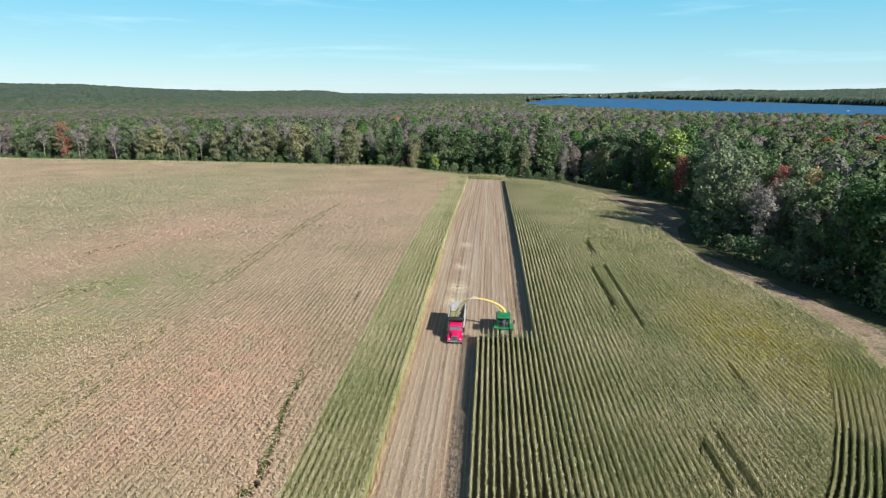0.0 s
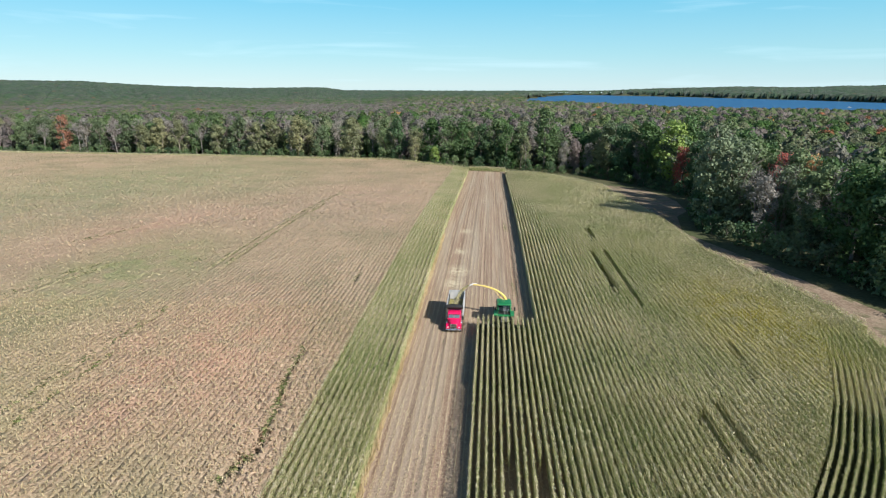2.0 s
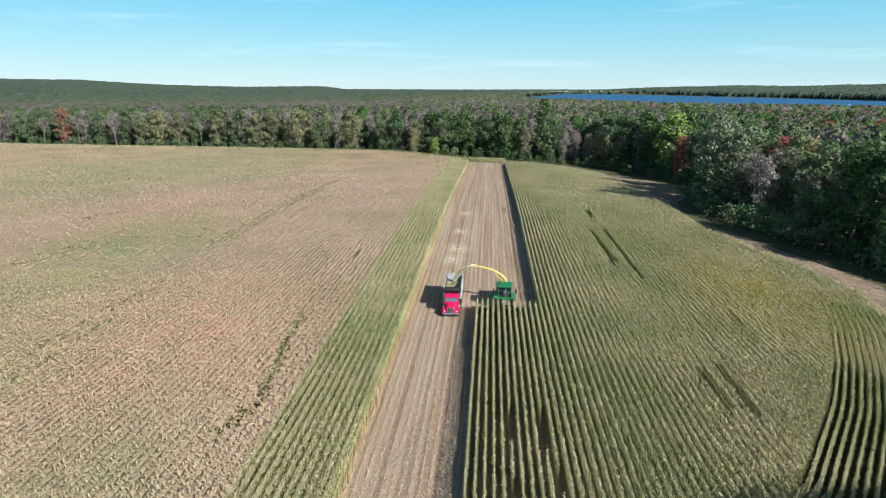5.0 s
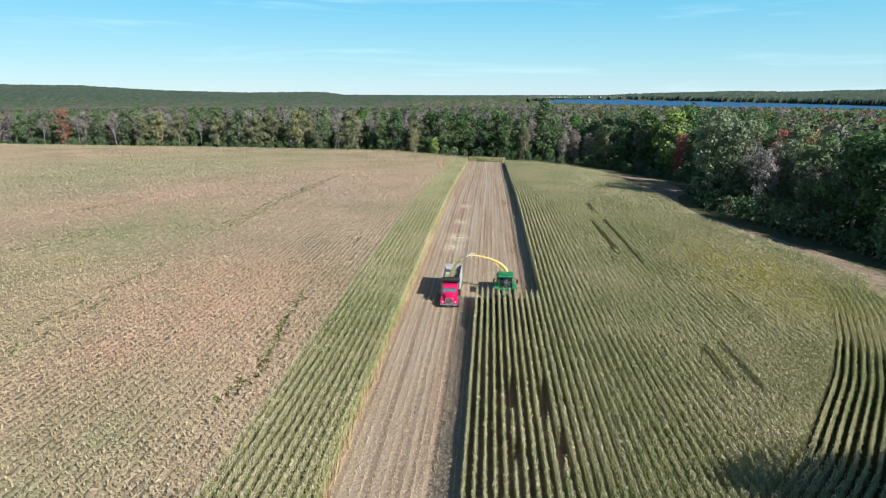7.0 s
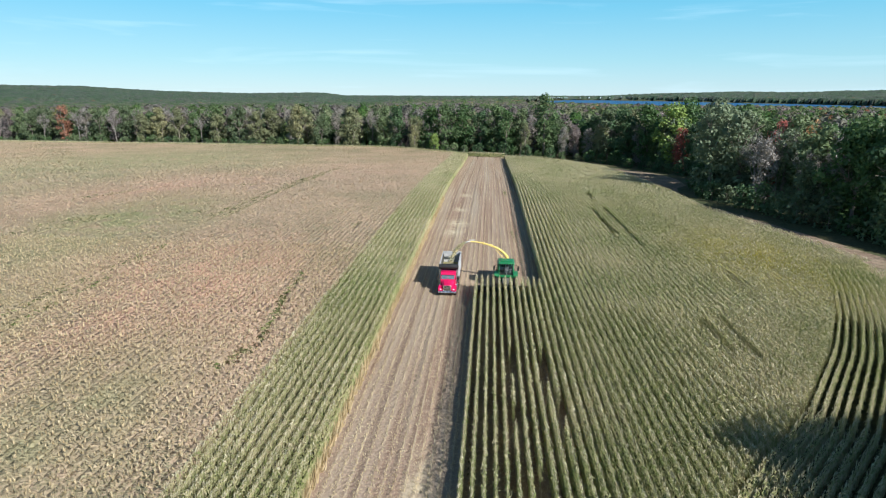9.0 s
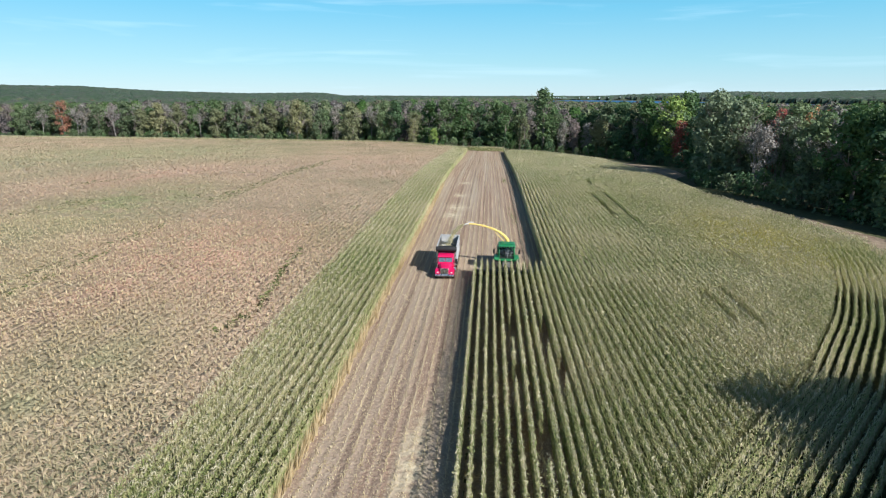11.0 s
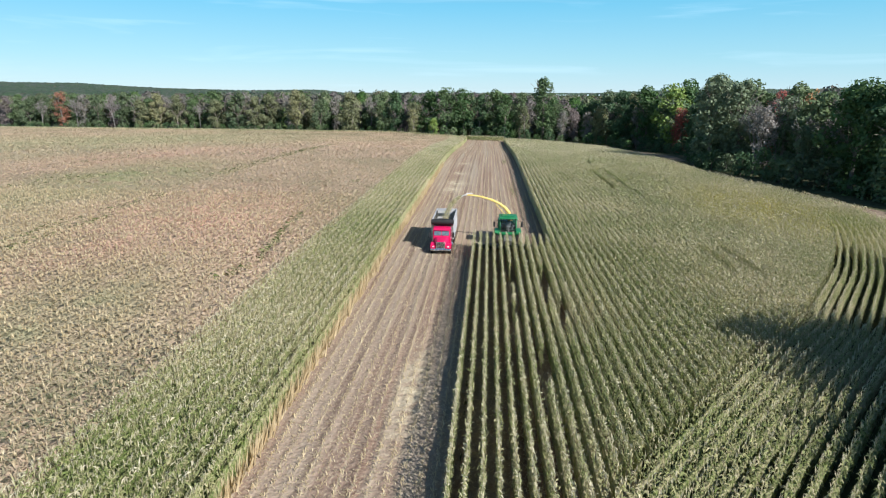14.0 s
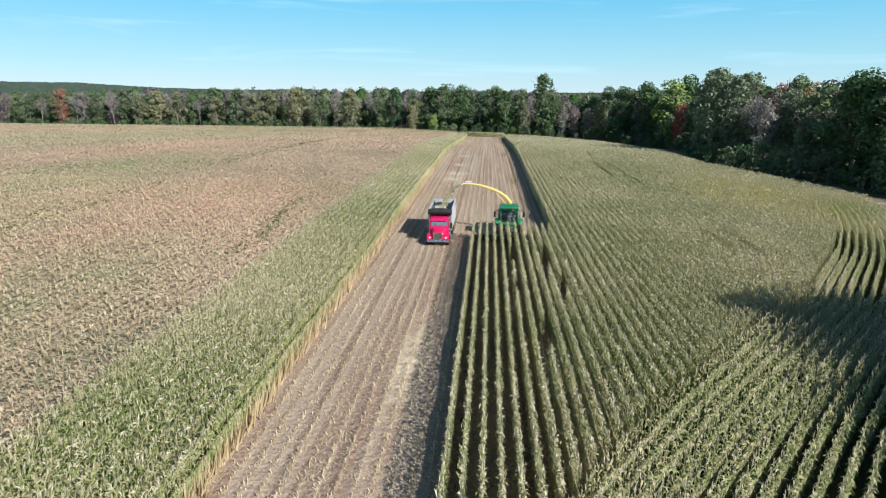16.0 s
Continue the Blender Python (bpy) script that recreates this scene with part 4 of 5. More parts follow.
def build_trees():
    kinds = {"round": [make_tree("round", 11 + i, 20, 6.4, 2700, 0.42, 0.08) for i in range(4)],
             "big": [make_tree("round", 31 + i, 20, 8.0, 5400, 0.38, 0.04) for i in range(2)],
             "poplar": [make_tree("poplar", 51 + i, 20, 4.9, 2900, 0.36, 0.04) for i in range(3)],
             "thin": [make_tree("poplar", 71 + i, 20, 4.5, 1900, 0.3, 0.06) for i in range(2)],
             "bush": [make_tree("round", 91 + i, 20, 12, 480, 1.2, 0.0) for i in range(2)]}
    bare = [make_bare(5 + i, 20, M_PALEBARK) for i in range(3)]
    count = {}

    def put(kind, x, y, h, colour, name="", sink=0.0):
        i = count[kind] = count.get(kind, -1) + 1
        src = bare if kind == "bare" else kinds[kind]
        t = copy_thing(src[i % len(src)], pose(x, y, float(relief(x, y)) - sink, rz=(i * 77 + x * 13) % 360))
        h = h * (1.15 if x > 55 and y > 215 else 1.06 if x > 55 and y > 150 else 0.87 if x > -65 and y > 215 else 1.0) if kind != "bush" else h
        t.scale = (h / 20,) * 3
        t.name = "bush" if kind == "bush" else t.name
        for c in t.children:
            if c.name.startswith("crown"):
                c.color = (*[(v * 0.78 + 0.22 * sum(colour) / 3) * 1.6 for v in colour], 1)
        if kind == "bare":
            tagged(t, "leafless pale grey tree at the field edge", "tree", "field edge trees")
        elif kind == "bush":
            tagged(t, "low dense green bush at the wood's edge", "bush", "field edge bushes")
        else:
            tagged(t, f"{NAMES.get(colour, 'dark green')} leafy tree at the wood's edge", "tree", "field edge trees")

    # trees known one by one: kind, x, y, height, colour
    for row in (("poplar", 28, 344, 39.5, GREENS[1]), ("poplar", 15, 346, 30, GREENS[3]), ("poplar", 7, 343, 29, GREENS[0]), ("thin", 17, 338, 22, OLIVE), ("poplar", 0, 349, 31, GREENS[1]), ("round", -8, 352, 27, GREENS[2]),
                ("round", -17, 354, 30, GREENS[0]), ("round", -27, 355, 32, GREENS[1]), ("round", -37, 357, 30, GREENS[0]), ("poplar", -47, 358, 22, OLIVE), ("round", -34, 349, 12, LIME), ("thin", -46, 352, 18, YELLOW),
                ("round", -58, 364, 28, GREENS[2]), ("round", -86, 367, 25, OLIVE), ("round", -66, 366, 20, GREENS[3]), ("round", -106, 370, 20, GREENS[4]), ("round", -121, 373, 25, YELLOW), ("bare", -75, 372, 26, DUSK),
                ("round", -150, 378, 22, OLIVE), ("round", -162, 380, 25, GREENS[4]), ("round", -176, 381, 20, OLIVE), ("round", -204, 384, 22, OLIVE), ("round", -217, 385, 24, YELLOW), ("round", -228, 384, 20, OLIVE),
                ("bare", -247, 384, 25, DUSK), ("thin", -262, 390, 22, GREENS[4]), ("thin", -291, 396, 26, RUST), ("bare", -278, 392, 24, DUSK), ("bare", -308, 398, 22, DUSK), ("round", -320, 402, 20, GREENS[4]),
                ("bare", -236, 396, 26, DUSK), ("bare", -190, 386, 20, DUSK), ("thin", 44, 340, 22, PURPLE), ("thin", 50, 333, 20, DUSK), ("round", 56, 328, 16, YELLOW), ("thin", 38, 338, 20, DUSK),
                ("round", 66, 318, 25, GREENS[2]), ("round", 76, 310, 27, GREENS[0]), ("round", 84, 294, 27, LIME), ("round", 92, 300, 28, GREENS[0]), ("thin", 82, 276, 18, SCARLET), ("round", 90, 272, 24, GREENS[2]), ("round", 88, 258, 22, GREENS[4]),
                ("round", 82, 212, 24, GREYGREEN), ("round", 77, 197, 24, GREENS[3]), ("round", 88, 229, 25, GREENS[0]), ("poplar", 84, 240, 24, GREYGREEN), ("poplar", 78, 222, 26, GREYGREEN), ("round", 73, 205, 25, GREYGREEN), ("round", 67, 191, 24, GREYGREEN), ("poplar", 62, 182, 25, GREYGREEN), ("poplar", 68, 178, 24, GREYGREEN),
                ("bare", 70, 170, 20, DUSK), ("bare", 74, 166, 21, DUSK), ("bare", 73, 172, 19, DUSK), ("thin", 69, 165, 17, DUSK), ("thin", 75, 166, 20, GREYGREEN), ("poplar", 80, 172, 23, GREENS[3]), ("bare", 77, 158, 17, DUSK), ("thin", 86, 178, 22, ORANGE), ("thin", 81, 181, 22, SCARLET),
                # big trees at (90, 106) and (91, 93): unseen, added to shade the track
                ("round", 72, 148, 13, GREENS[4]), ("thin", 84, 158, 20, DUSK), ("poplar", 90, 163, 22, GREENS[3]), ("big", 78, 139, 23, GREENS[0]), ("big", 83, 129, 26, GREENS[2]), ("big", 78, 121, 18, GREENS[1]), ("big", 97, 146, 25, GREENS[0]), ("big", 91, 118, 24, GREENS[4]), ("big", 90, 106, 20, GREENS[0]), ("big", 91, 93, 18, GREENS[2]),
                ("big", 96, 116, 21, GREENS[4]), ("big", 92, 104, 20, GREENS[2]), ("big", 100, 130, 23, GREENS[0]), ("big", 98, 92, 20, GREENS[1])):
        put(*row)
    # trees beyond the picture's edge that shade the corn
    for x, y, h, c in ((46, 21, 27, 0), (55, 23, 27, 2), (64, 25, 27, 1), (71, 46, 24, 0), (43.5, 9, 25, 4), (59, 10, 26, 2), (47.5, 14, 26, 1), (44, 1, 24, 2), (60, 18, 27, 0), (70, 15, 27, 2), (53, 3, 24, 1), (40, 3, 21, 0)):
        put("big", x, y, h, GREENS[c])
    rng = np.random.default_rng(3)
    # the second and third ranks of the wood's edge
    for x, y in [(x, float(np.interp(x, [-345, -281, -167, -58, -16, 20, 50, 75], [410, 388, 382, 370, 356, 352, 338, 322]))) for x in np.arange(-345, 80, 8.5)]:
        for k in range(1):
            c = [GREENS[3], GREENS[4], PURPLE, DUSK, DUSK, OLIVE, PURPLE, GREENS[1]][int(rng.integers(0, 8))]
            put("thin" if c in (PURPLE, DUSK) else "round", x + float(rng.normal(0, 2)), y + 9 + k * 10 + float(rng.normal(0, 2)), float(rng.uniform(19, 26)), c)
    for y in np.arange(150, 330, 10.0):
        for k in range(2):
            x = float(np.interp(y, WOOD_Y, WOOD_X)) + 22 + k * 11 + float(rng.normal(0, 2.5))
            c = [GREENS[0], GREENS[1], GREENS[3], GREENS[4], OLIVE, GREYGREEN, DUSK, GREENS[2]][int(rng.integers(0, 8))]
            put("thin" if c is DUSK else ("round", "poplar")[int(rng.integers(0, 2))], x, y + float(rng.normal(0, 3)), float(rng.uniform(17, 22)), c)
    # bushes along the foot of the wood
    for x in np.arange(-340, 50, 6.5):
        y = float(np.interp(x, [-345, -281, -167, -58, -16, 20, 50], [398, 381, 375, 364, 343, 336, 326]))
        put("bush", x + float(rng.normal(0, 1)), y + float(rng.normal(0, 1.5)), float(rng.uniform(3.5, 7)), GREENS[int(rng.integers(0, 5))], sink=0.3)
    for y in np.arange(100, 325, 6.0):
        put("bush", float(np.interp(y, WOOD_Y, WOOD_X)) + 4 + float(rng.normal(0, 1)), y, float(rng.uniform(4.5, 8.5)), GREENS[int(rng.integers(0, 5))], sink=0.3)
    for src in [s for v in kinds.values() for s in v] + bare:
        for o in (*src.children_recursive, src):
            bpy.data.objects.remove(o)


def chance(i, j, k):
    """A fixed chance value for a cell."""
    v = np.sin(i * 127.1 + j * 311.7 + k * 74.7) * 43758.5453
    return v - np.floor(v)


def nearest_crown(x, y, cell):
    """The tree that stands nearest: its distance and three chance values."""
    ix, iy = np.floor(x / cell), np.floor(y / cell)
    best = np.full(x.shape, 1e9)
    keep = [np.zeros(x.shape) for _ in range(3)]
    for dx in (-1, 0, 1):
        for dy in (-1, 0, 1):
            cx, cy = ix + dx, iy + dy
            d = np.hypot(x - (cx + 0.15 + 0.7 * chance(cx, cy, 1)) * cell, y - (cy + 0.15 + 0.7 * chance(cx, cy, 2)) * cell)
            near = d < best
            best = np.where(near, d, best)
            for k in range(3):
                keep[k] = np.where(near, chance(cx, cy, 3 + k), keep[k])
    return best, keep


PALETTE = np.array([*GREENS, GREENS[3], GREENS[1], GREENS[4], (0.15, 0.175, 0.10), (0.15, 0.16, 0.08), (0.15, 0.13, 0.12), (0.19, 0.165, 0.155), (0.16, 0.15, 0.115), (0.13, 0.145, 0.085), (0.14, 0.14, 0.095), YELLOW, RUST, ORANGE])
SHARES = np.cumsum(np.array([4, 6, 3, 7, 6, 6, 6, 6, 6, 5, 3, 3, 4, 6, 5, 0.7, 0.5, 0.15]))
MAUVE = np.array([(0.15, 0.132, 0.125), (0.185, 0.175, 0.16), (0.165, 0.14, 0.132), (0.15, 0.15, 0.125)])
HOUSES = []
for bearing, level in ((-34.1, 12), (-37.5, 15), (-36.2, 10)):
    dist = np.arange(2100, 4500, 5.0)
    rise = relief(dist * math.sin(radians(bearing)), dist * math.cos(radians(bearing)))
    at = float(dist[np.argmin(np.abs(rise - level))])
    HOUSES.append((at * math.sin(radians(bearing)), at * math.cos(radians(bearing))))


def crown_colour(x, y, keep):
    col = PALETTE[np.minimum(np.searchsorted(SHARES / SHARES[-1], keep[1]), len(PALETTE) - 1)]
    wave = np.sin(x * 0.011 + 1.3 * np.sin(y * 0.004)) + np.sin(y * 0.006 + x * 0.003 + 2) + 0.5 * np.sin(x * 0.03 - y * 0.017)
    mauve = keep[2] < np.where(np.hypot(x, y) < 1500, (0.38 + 0.45 * np.clip(wave, 0, 1)) * np.where(x > 40, 0.45, 1.0), 0.15)
    col = np.where(mauve[..., None], MAUVE[(keep[1] * 3.999).astype(int)], col)
    # distance haze mixed into the colour: far crowns turn an even bluish green
    haze = sstep(1400, 2600, np.hypot(x, y))[..., None]
    return col * (0.85 + 0.3 * keep[2][..., None]) * (1 - 0.6 * haze) + np.array((0.06, 0.10, 0.083)) * 0.6 * haze


def wooded(x, y):
    edge = np.where(x < 75, np.interp(x, [-345, -281, -167, -58, -16, 20, 50, 75], [418, 397, 391, 381, 366, 362, 348, 334]), 0)
    side = np.where(y < 334, x > np.interp(y, WOOD_Y, WOOD_X) + 36, True)
    ok = (relief(x, y) > LAKE + 0.1) & (y > edge) & side
    return ok


def build_woods():
    """The wide wood behind, to the lake and the hills: one closed roof of many crowns, with leaf sprays on the nearer ones."""
    rng = np.random.default_rng(21)
    az = np.radians(np.arange(-46, 41, 0.16))
    rr = np.concatenate([np.arange(150, 1250, 3.6), np.geomspace(1250, 4780, 150)])
    A, Rr = np.meshgrid(az, rr)
    A = A + rng.normal(0, 0.0004, A.shape)
    x, y = Rr * np.sin(A), Rr * np.cos(A)
    d, keep = nearest_crown(x, y, 9.5)
    d2, keep2 = nearest_crown(x, y, 17.0)
    far = Rr > 1700
    d = np.where(far, d2 * 0.55, d)
    keep = [np.where(far, b, a) for a, b in zip(keep, keep2)]
    h = 16 + 6.5 * keep[0] - np.minimum(0.17 * d * d, 5.5) + rng.normal(0, 0.3, d.shape)
    h = h * (1.12 - 0.12 * sstep(450, 700, Rr) - 0.2 * sstep(800, 950, Rr) * (1 - sstep(1500, 1900, Rr)) * (x > 0))
    edge = np.interp(x, [-345, -281, -167, -58, -16, 20, 50, 75], [418, 397, 391, 381, 366, 362, 348, 334])
    h = h * np.where(x < 78, np.clip((y - edge) / 9, 0.05, 1), np.where(y < 334, np.clip((x - np.interp(y, WOOD_Y, WOOD_X) - 36) / 9, 0.05, 1), 1))
    h = h * np.clip((relief(x, y) - LAKE - 0.1) / 3.5, 0.05, 1)
    for hx, hy in HOUSES:
        near = (np.abs(x * hy - y * hx) / math.hypot(hx, hy) < 24) & (Rr > math.hypot(hx, hy) - 140) & (Rr < math.hypot(hx, hy) + 25)
        h = np.where(near, h * 0.2, h)
    ok = wooded(x, y)
    rim = np.zeros(ok.shape, bool)
    rim[1:] |= ~ok[:-1]
    rim[:-1] |= ~ok[1:]
    rim[:, 1:] |= ~ok[:, :-1]
    rim[:, :-1] |= ~ok[:, 1:]
    z = np.where(rim, np.maximum(relief(x, y), LAKE) + 0.2, relief(x, y) + h)
    V = np.stack([x, y, z], -1)
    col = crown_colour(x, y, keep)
    n, k = x.shape
    i, j = np.meshgrid(np.arange(n - 1), np.arange(k - 1), indexing="ij")
    f = np.stack([i * k + j, i * k + j + 1, (i + 1) * k + j + 1, (i + 1) * k + j], -1).reshape(-1, 4)
    f = f[ok.ravel()[f].all(1)]
    used, inv = np.unique(f, return_inverse=True)
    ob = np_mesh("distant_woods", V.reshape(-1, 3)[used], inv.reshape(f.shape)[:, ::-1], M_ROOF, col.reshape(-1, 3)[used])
    ob.data.polygons.foreach_set("use_smooth", [True] * len(ob.data.polygons))
    tagged(ob, "wide mixed wood in early autumn colours", "woods", kind="stuff")
    # sprays on the nearer crowns
    cell = 9.5
    ci, cj = np.meshgrid(np.arange(-60, 60), np.arange(12, 80), indexing="ij")
    ci, cj = ci.ravel().astype(float), cj.ravel().astype(float)
    tx, ty = (ci + 0.15 + 0.7 * chance(ci, cj, 1)) * cell, (cj + 0.15 + 0.7 * chance(ci, cj, 2)) * cell
    r, b = np.hypot(tx, ty), np.degrees(np.arctan2(tx, ty))
    ok = wooded(tx, ty) & (r < 650) & (b > -45) & (b < 39)
    ci, cj, tx, ty = ci[ok], cj[ok], tx[ok], ty[ok]
    keep = [chance(ci, cj, 3 + q) for q in range(3)]
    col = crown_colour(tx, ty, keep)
    n, m = len(tx), 54
    a, q = rng.uniform(0, 6.283, (n, m)), 5.2 * np.sqrt(rng.random((n, m)))
    p = np.stack([tx[:, None] + q * np.cos(a), ty[:, None] + q * np.sin(a), (relief(tx, ty) + (16 + 6.5 * keep[0]) * (1.12 - 0.12 * sstep(450, 700, np.hypot(tx, ty))))[:, None] - 0.17 * q * q + rng.uniform(-0.3, 0.9, (n, m))], -1)
    nr = np.stack([0.18 * q * np.cos(a), 0.18 * q * np.sin(a), np.full((n, m), 0.8)], -1) + rng.normal(0, 0.45, (n, m, 3))
    nr /= np.linalg.norm(nr, axis=2)[..., None]
    u = np.cross(nr, rng.normal(0, 1, nr.shape))
    u /= np.linalg.norm(u, axis=2)[..., None]
    w = np.cross(nr, u)
    sz = 0.7 * rng.uniform(0.5, 1.3, (n, m, 1))
    v = np.stack([p - u * sz, p - w * sz * 0.8, p + u * sz, p + w * sz * 0.8], 2).reshape(-1, 3)
    ob = np_mesh("woods_leaf_sprays", v, np.arange(len(v)).reshape(-1, 4), M_WOODS, np.repeat(col, m * 4, axis=0))
    tagged(ob, "leaf sprays on the crowns of the wood", "woods", kind="stuff")


# ---- vehicles ----
def wheel(parent, x, y, r, w, rim_mat, name="wheel", lugs=0):
    """A wheel that turns: tyre, rim."""
    hub = new(name)
    hub.parent = parent
    hub.location = (x, y, r)
    bm = bmesh.new()
    prof = [(r * 0.58, -w / 2), (r * 0.94, -w / 2), (r, -w * 0.36), (r, w * 0.36), (r * 0.94, w / 2), (r * 0.58, w / 2)]
    n = 28
    rings = [[bm.verts.new((u, q * math.cos(t), q * math.sin(t))) for q, u in prof] for t in (2 * math.pi * k / n for k in range(n))]
    for k in range(n):
        a, b = rings[k], rings[(k + 1) % n]
        for i in range(len(prof) - 1):
            bm.faces.new((a[i], a[i + 1], b[i + 1], b[i]))
    for k in range(lugs):
        t = 2 * math.pi * k / lugs
        side = 1 if k % 2 else -1
        m = Matrix.Rotation(t, 4, "X") @ Matrix.Translation((side * w * 0.22, 0, r)) @ Matrix.Rotation(side * 0.6, 4, "Z")
        bmesh.ops.create_cube(bm, size=1, matrix=m @ Matrix.Diagonal((w * 0.5, 0.06, 0.07, 1)))
    bmesh.ops.recalc_face_normals(bm, faces=bm.faces)
    part("tyre", bm, M_RUBBER, hub)
    bm = bmesh.new()
    rod(bm, (-w * 0.36, 0, 0), (w * 0.36, 0, 0), r * 0.58, sides=20)
    rod(bm, (-w * 0.46, 0, 0), (w * 0.46, 0, 0), r * 0.22, sides=12)
    for k in range(8):
        t = 2 * math.pi * k / 8
        rod(bm, (-w * 0.4, r * 0.38 * math.cos(t), r * 0.38 * math.sin(t)), (w * 0.4, r * 0.38 * math.cos(t), r * 0.38 * math.sin(t)), r * 0.035, sides=6)
    part("rim", bm, rim_mat, hub)
    return hub


def build_truck():
    t = tagged(new("dump_truck"), "red dump truck, pale grey box filling with silage, on stubble", "truck")
    wheels = []
    # cab and bonnet, front at y = 0
    bm = bmesh.new()
    rows = []
    for y, half, low, top in ((0.2, 0.52, 0.78, 1.42), (0.3, 0.58, 0.75, 1.56), (0.9, 0.68, 0.75, 1.68), (1.68, 0.84, 0.75, 1.82)):
        rows.append([bm.verts.new((x, y, z)) for x, z in ((-half, low), (-half, top - 0.2), (-half * 0.72, top - 0.03), (0, top + 0.02), (half * 0.72, top - 0.03), (half, top - 0.2), (half, low))])
    for p, q in zip(rows, rows[1:]):
        for i in range(6):
            bm.faces.new((p[i], p[i + 1], q[i + 1], q[i]))
    bm.faces.new(rows[0][::-1])
    bmesh.ops.recalc_face_normals(bm, faces=bm.faces)
    part("bonnet", bm, M_RED, t)
    for s in (-1, 1):
        bm = bmesh.new()
        prism(bm, [(0.2, 0.66), (0.24, 1.06), (0.55, 1.27), (1.25, 1.26), (1.62, 1.0), (1.66, 0.66), (1.52, 0.66), (1.35, 0.98), (0.95, 1.1), (0.6, 0.98), (0.44, 0.66)], s * 0.56, s * 1.2, 0.05)
        part("fender", bm, M_RED, t)
        bm = bmesh.new()
        box(bm, (s * 0.86, 0.19, 0.95), (0.22, 0.08, 0.15), 0.03)
        part("headlight", bm, M_LAMP, t)
    bm = bmesh.new()
    prism(bm, [(1.6, 0.7), (1.6, 1.86), (1.9, 2.58), (2.1, 2.72), (3.05, 2.72), (3.1, 0.7)], -1.0, 1.0, 0.06)
    cab = part("cab", bm, M_RED, t)
    for s in (-1, 1):
        bm = bmesh.new()
        prism(bm, [(1.585, 1.93), (1.80, 2.44), (1.85, 2.43), (1.64, 1.91)], s * 0.03, s * 0.86)
        part("windscreen", bm, M_SCREEN, cab)
        bm = bmesh.new()
        rod(bm, (s * 0.1, 1.575, 1.95), (s * 0.55, 1.66, 2.18), 0.014, sides=5)
        part("wiper", bm, M_BLACK, cab)
    bm = bmesh.new()
    prism(bm, [(1.62, 2.5), (1.68, 2.62), (1.98, 2.70), (1.95, 2.6)], -0.96, 0.96, 0.02)
    part("sun_visor", bm, M_RED, cab)
    for s in (-1, 1):
        bm = bmesh.new()
        prism(bm, [(1.85, 1.72), (2.12, 2.46), (2.75, 2.46), (2.75, 1.62)], s * 1.01, s * 1.03)
        part("side_window", bm, M_GLASS, cab)
        bm = bmesh.new()
        box(bm, (s * 1.36, 1.72, 1.98), (0.24, 0.1, 0.66), 0.03)
        rod(bm, (s * 1.0, 1.78, 2.12), (s * 1.3, 1.74, 2.12), 0.018)
        rod(bm, (s * 1.0, 1.78, 1.76), (s * 1.3, 1.74, 1.76), 0.018)
        part("mirror", bm, M_BLACK, cab)
        bm = bmesh.new()
        rod(bm, (s * 1.12, 3.12, 0.7), (s * 1.12, 3.12, 3.15), 0.075, sides=12)
        part("exhaust_stack", bm, M_CHROME, t)
        bm = bmesh.new()
        rod(bm, (s * 1.05, 2.0, 0.62), (s * 1.05, 2.95, 0.62), 0.27, sides=16)
        part("fuel_tank", bm, M_CHROME, t)
    bm = bmesh.new()
    box(bm, (0, 2.55, 2.75), (1.5, 0.6, 0.05), 0.02)
    part("roof_panel", bm, M_RED, cab)
    bm = bmesh.new()
    for x in (-0.47, 0.47):
        box(bm, (x, 0.16, 1.1), (0.07, 0.08, 0.74), 0.02)
    for z in (0.74, 1.46):
        box(bm, (0, 0.16, z), (1.0, 0.08, 0.07), 0.02)
    frame_part = part("grille_surround", bm, M_CHROME, t)
    bm = bmesh.new()
    box(bm, (0, 0.185, 1.1), (0.9, 0.03, 0.7))
    part("grille_mesh", bm, M_BLACK, t)
    for i in range(8):
        bm = bmesh.new()
        box(bm, (0, 0.15, 0.81 + i * 0.083), (0.88, 0.03, 0.032))
        part("grille_bar", bm, M_CHROME, frame_part)
    bm = bmesh.new()
    prism(bm, [(0.0, 0.5), (-0.04, 0.62), (0.0, 0.74), (0.16, 0.74), (0.16, 0.5)], -1.18, 1.18, 0.03)
    part("bumper", bm, M_CHROME, t)
    bm = bmesh.new()
    box(bm, (0, 0.24, 0.42), (1.9, 0.2, 0.16), 0.02)
    part("lower_valance", bm, M_BLACK, t)
    bm = bmesh.new()
    for s in (-1, 1):
        box(bm, (s * 0.42, 5.6, 0.82), (0.1, 10.0, 0.26))
    box(bm, (0, 3.0, 0.8), (0.8, 0.2, 0.2))
    for y in (0.95, 7.3, 8.6):
        rod(bm, (-1.0, y, 0.53), (1.0, y, 0.53), 0.09)
    part("chassis", bm, M_BLACK, t)
    # box: floor, side walls with stakes, rim
    y0, y1, z0, z1, hw = 3.35, 10.6, 1.12, 3.3, 1.27
    dump = new("dump_box")
    dump.parent = t
    bm = bmesh.new()
    box(bm, (0, (y0 + y1) / 2, z0), (2 * hw, y1 - y0, 0.1))
    part("floor_plate", bm, M_INSIDE, dump)
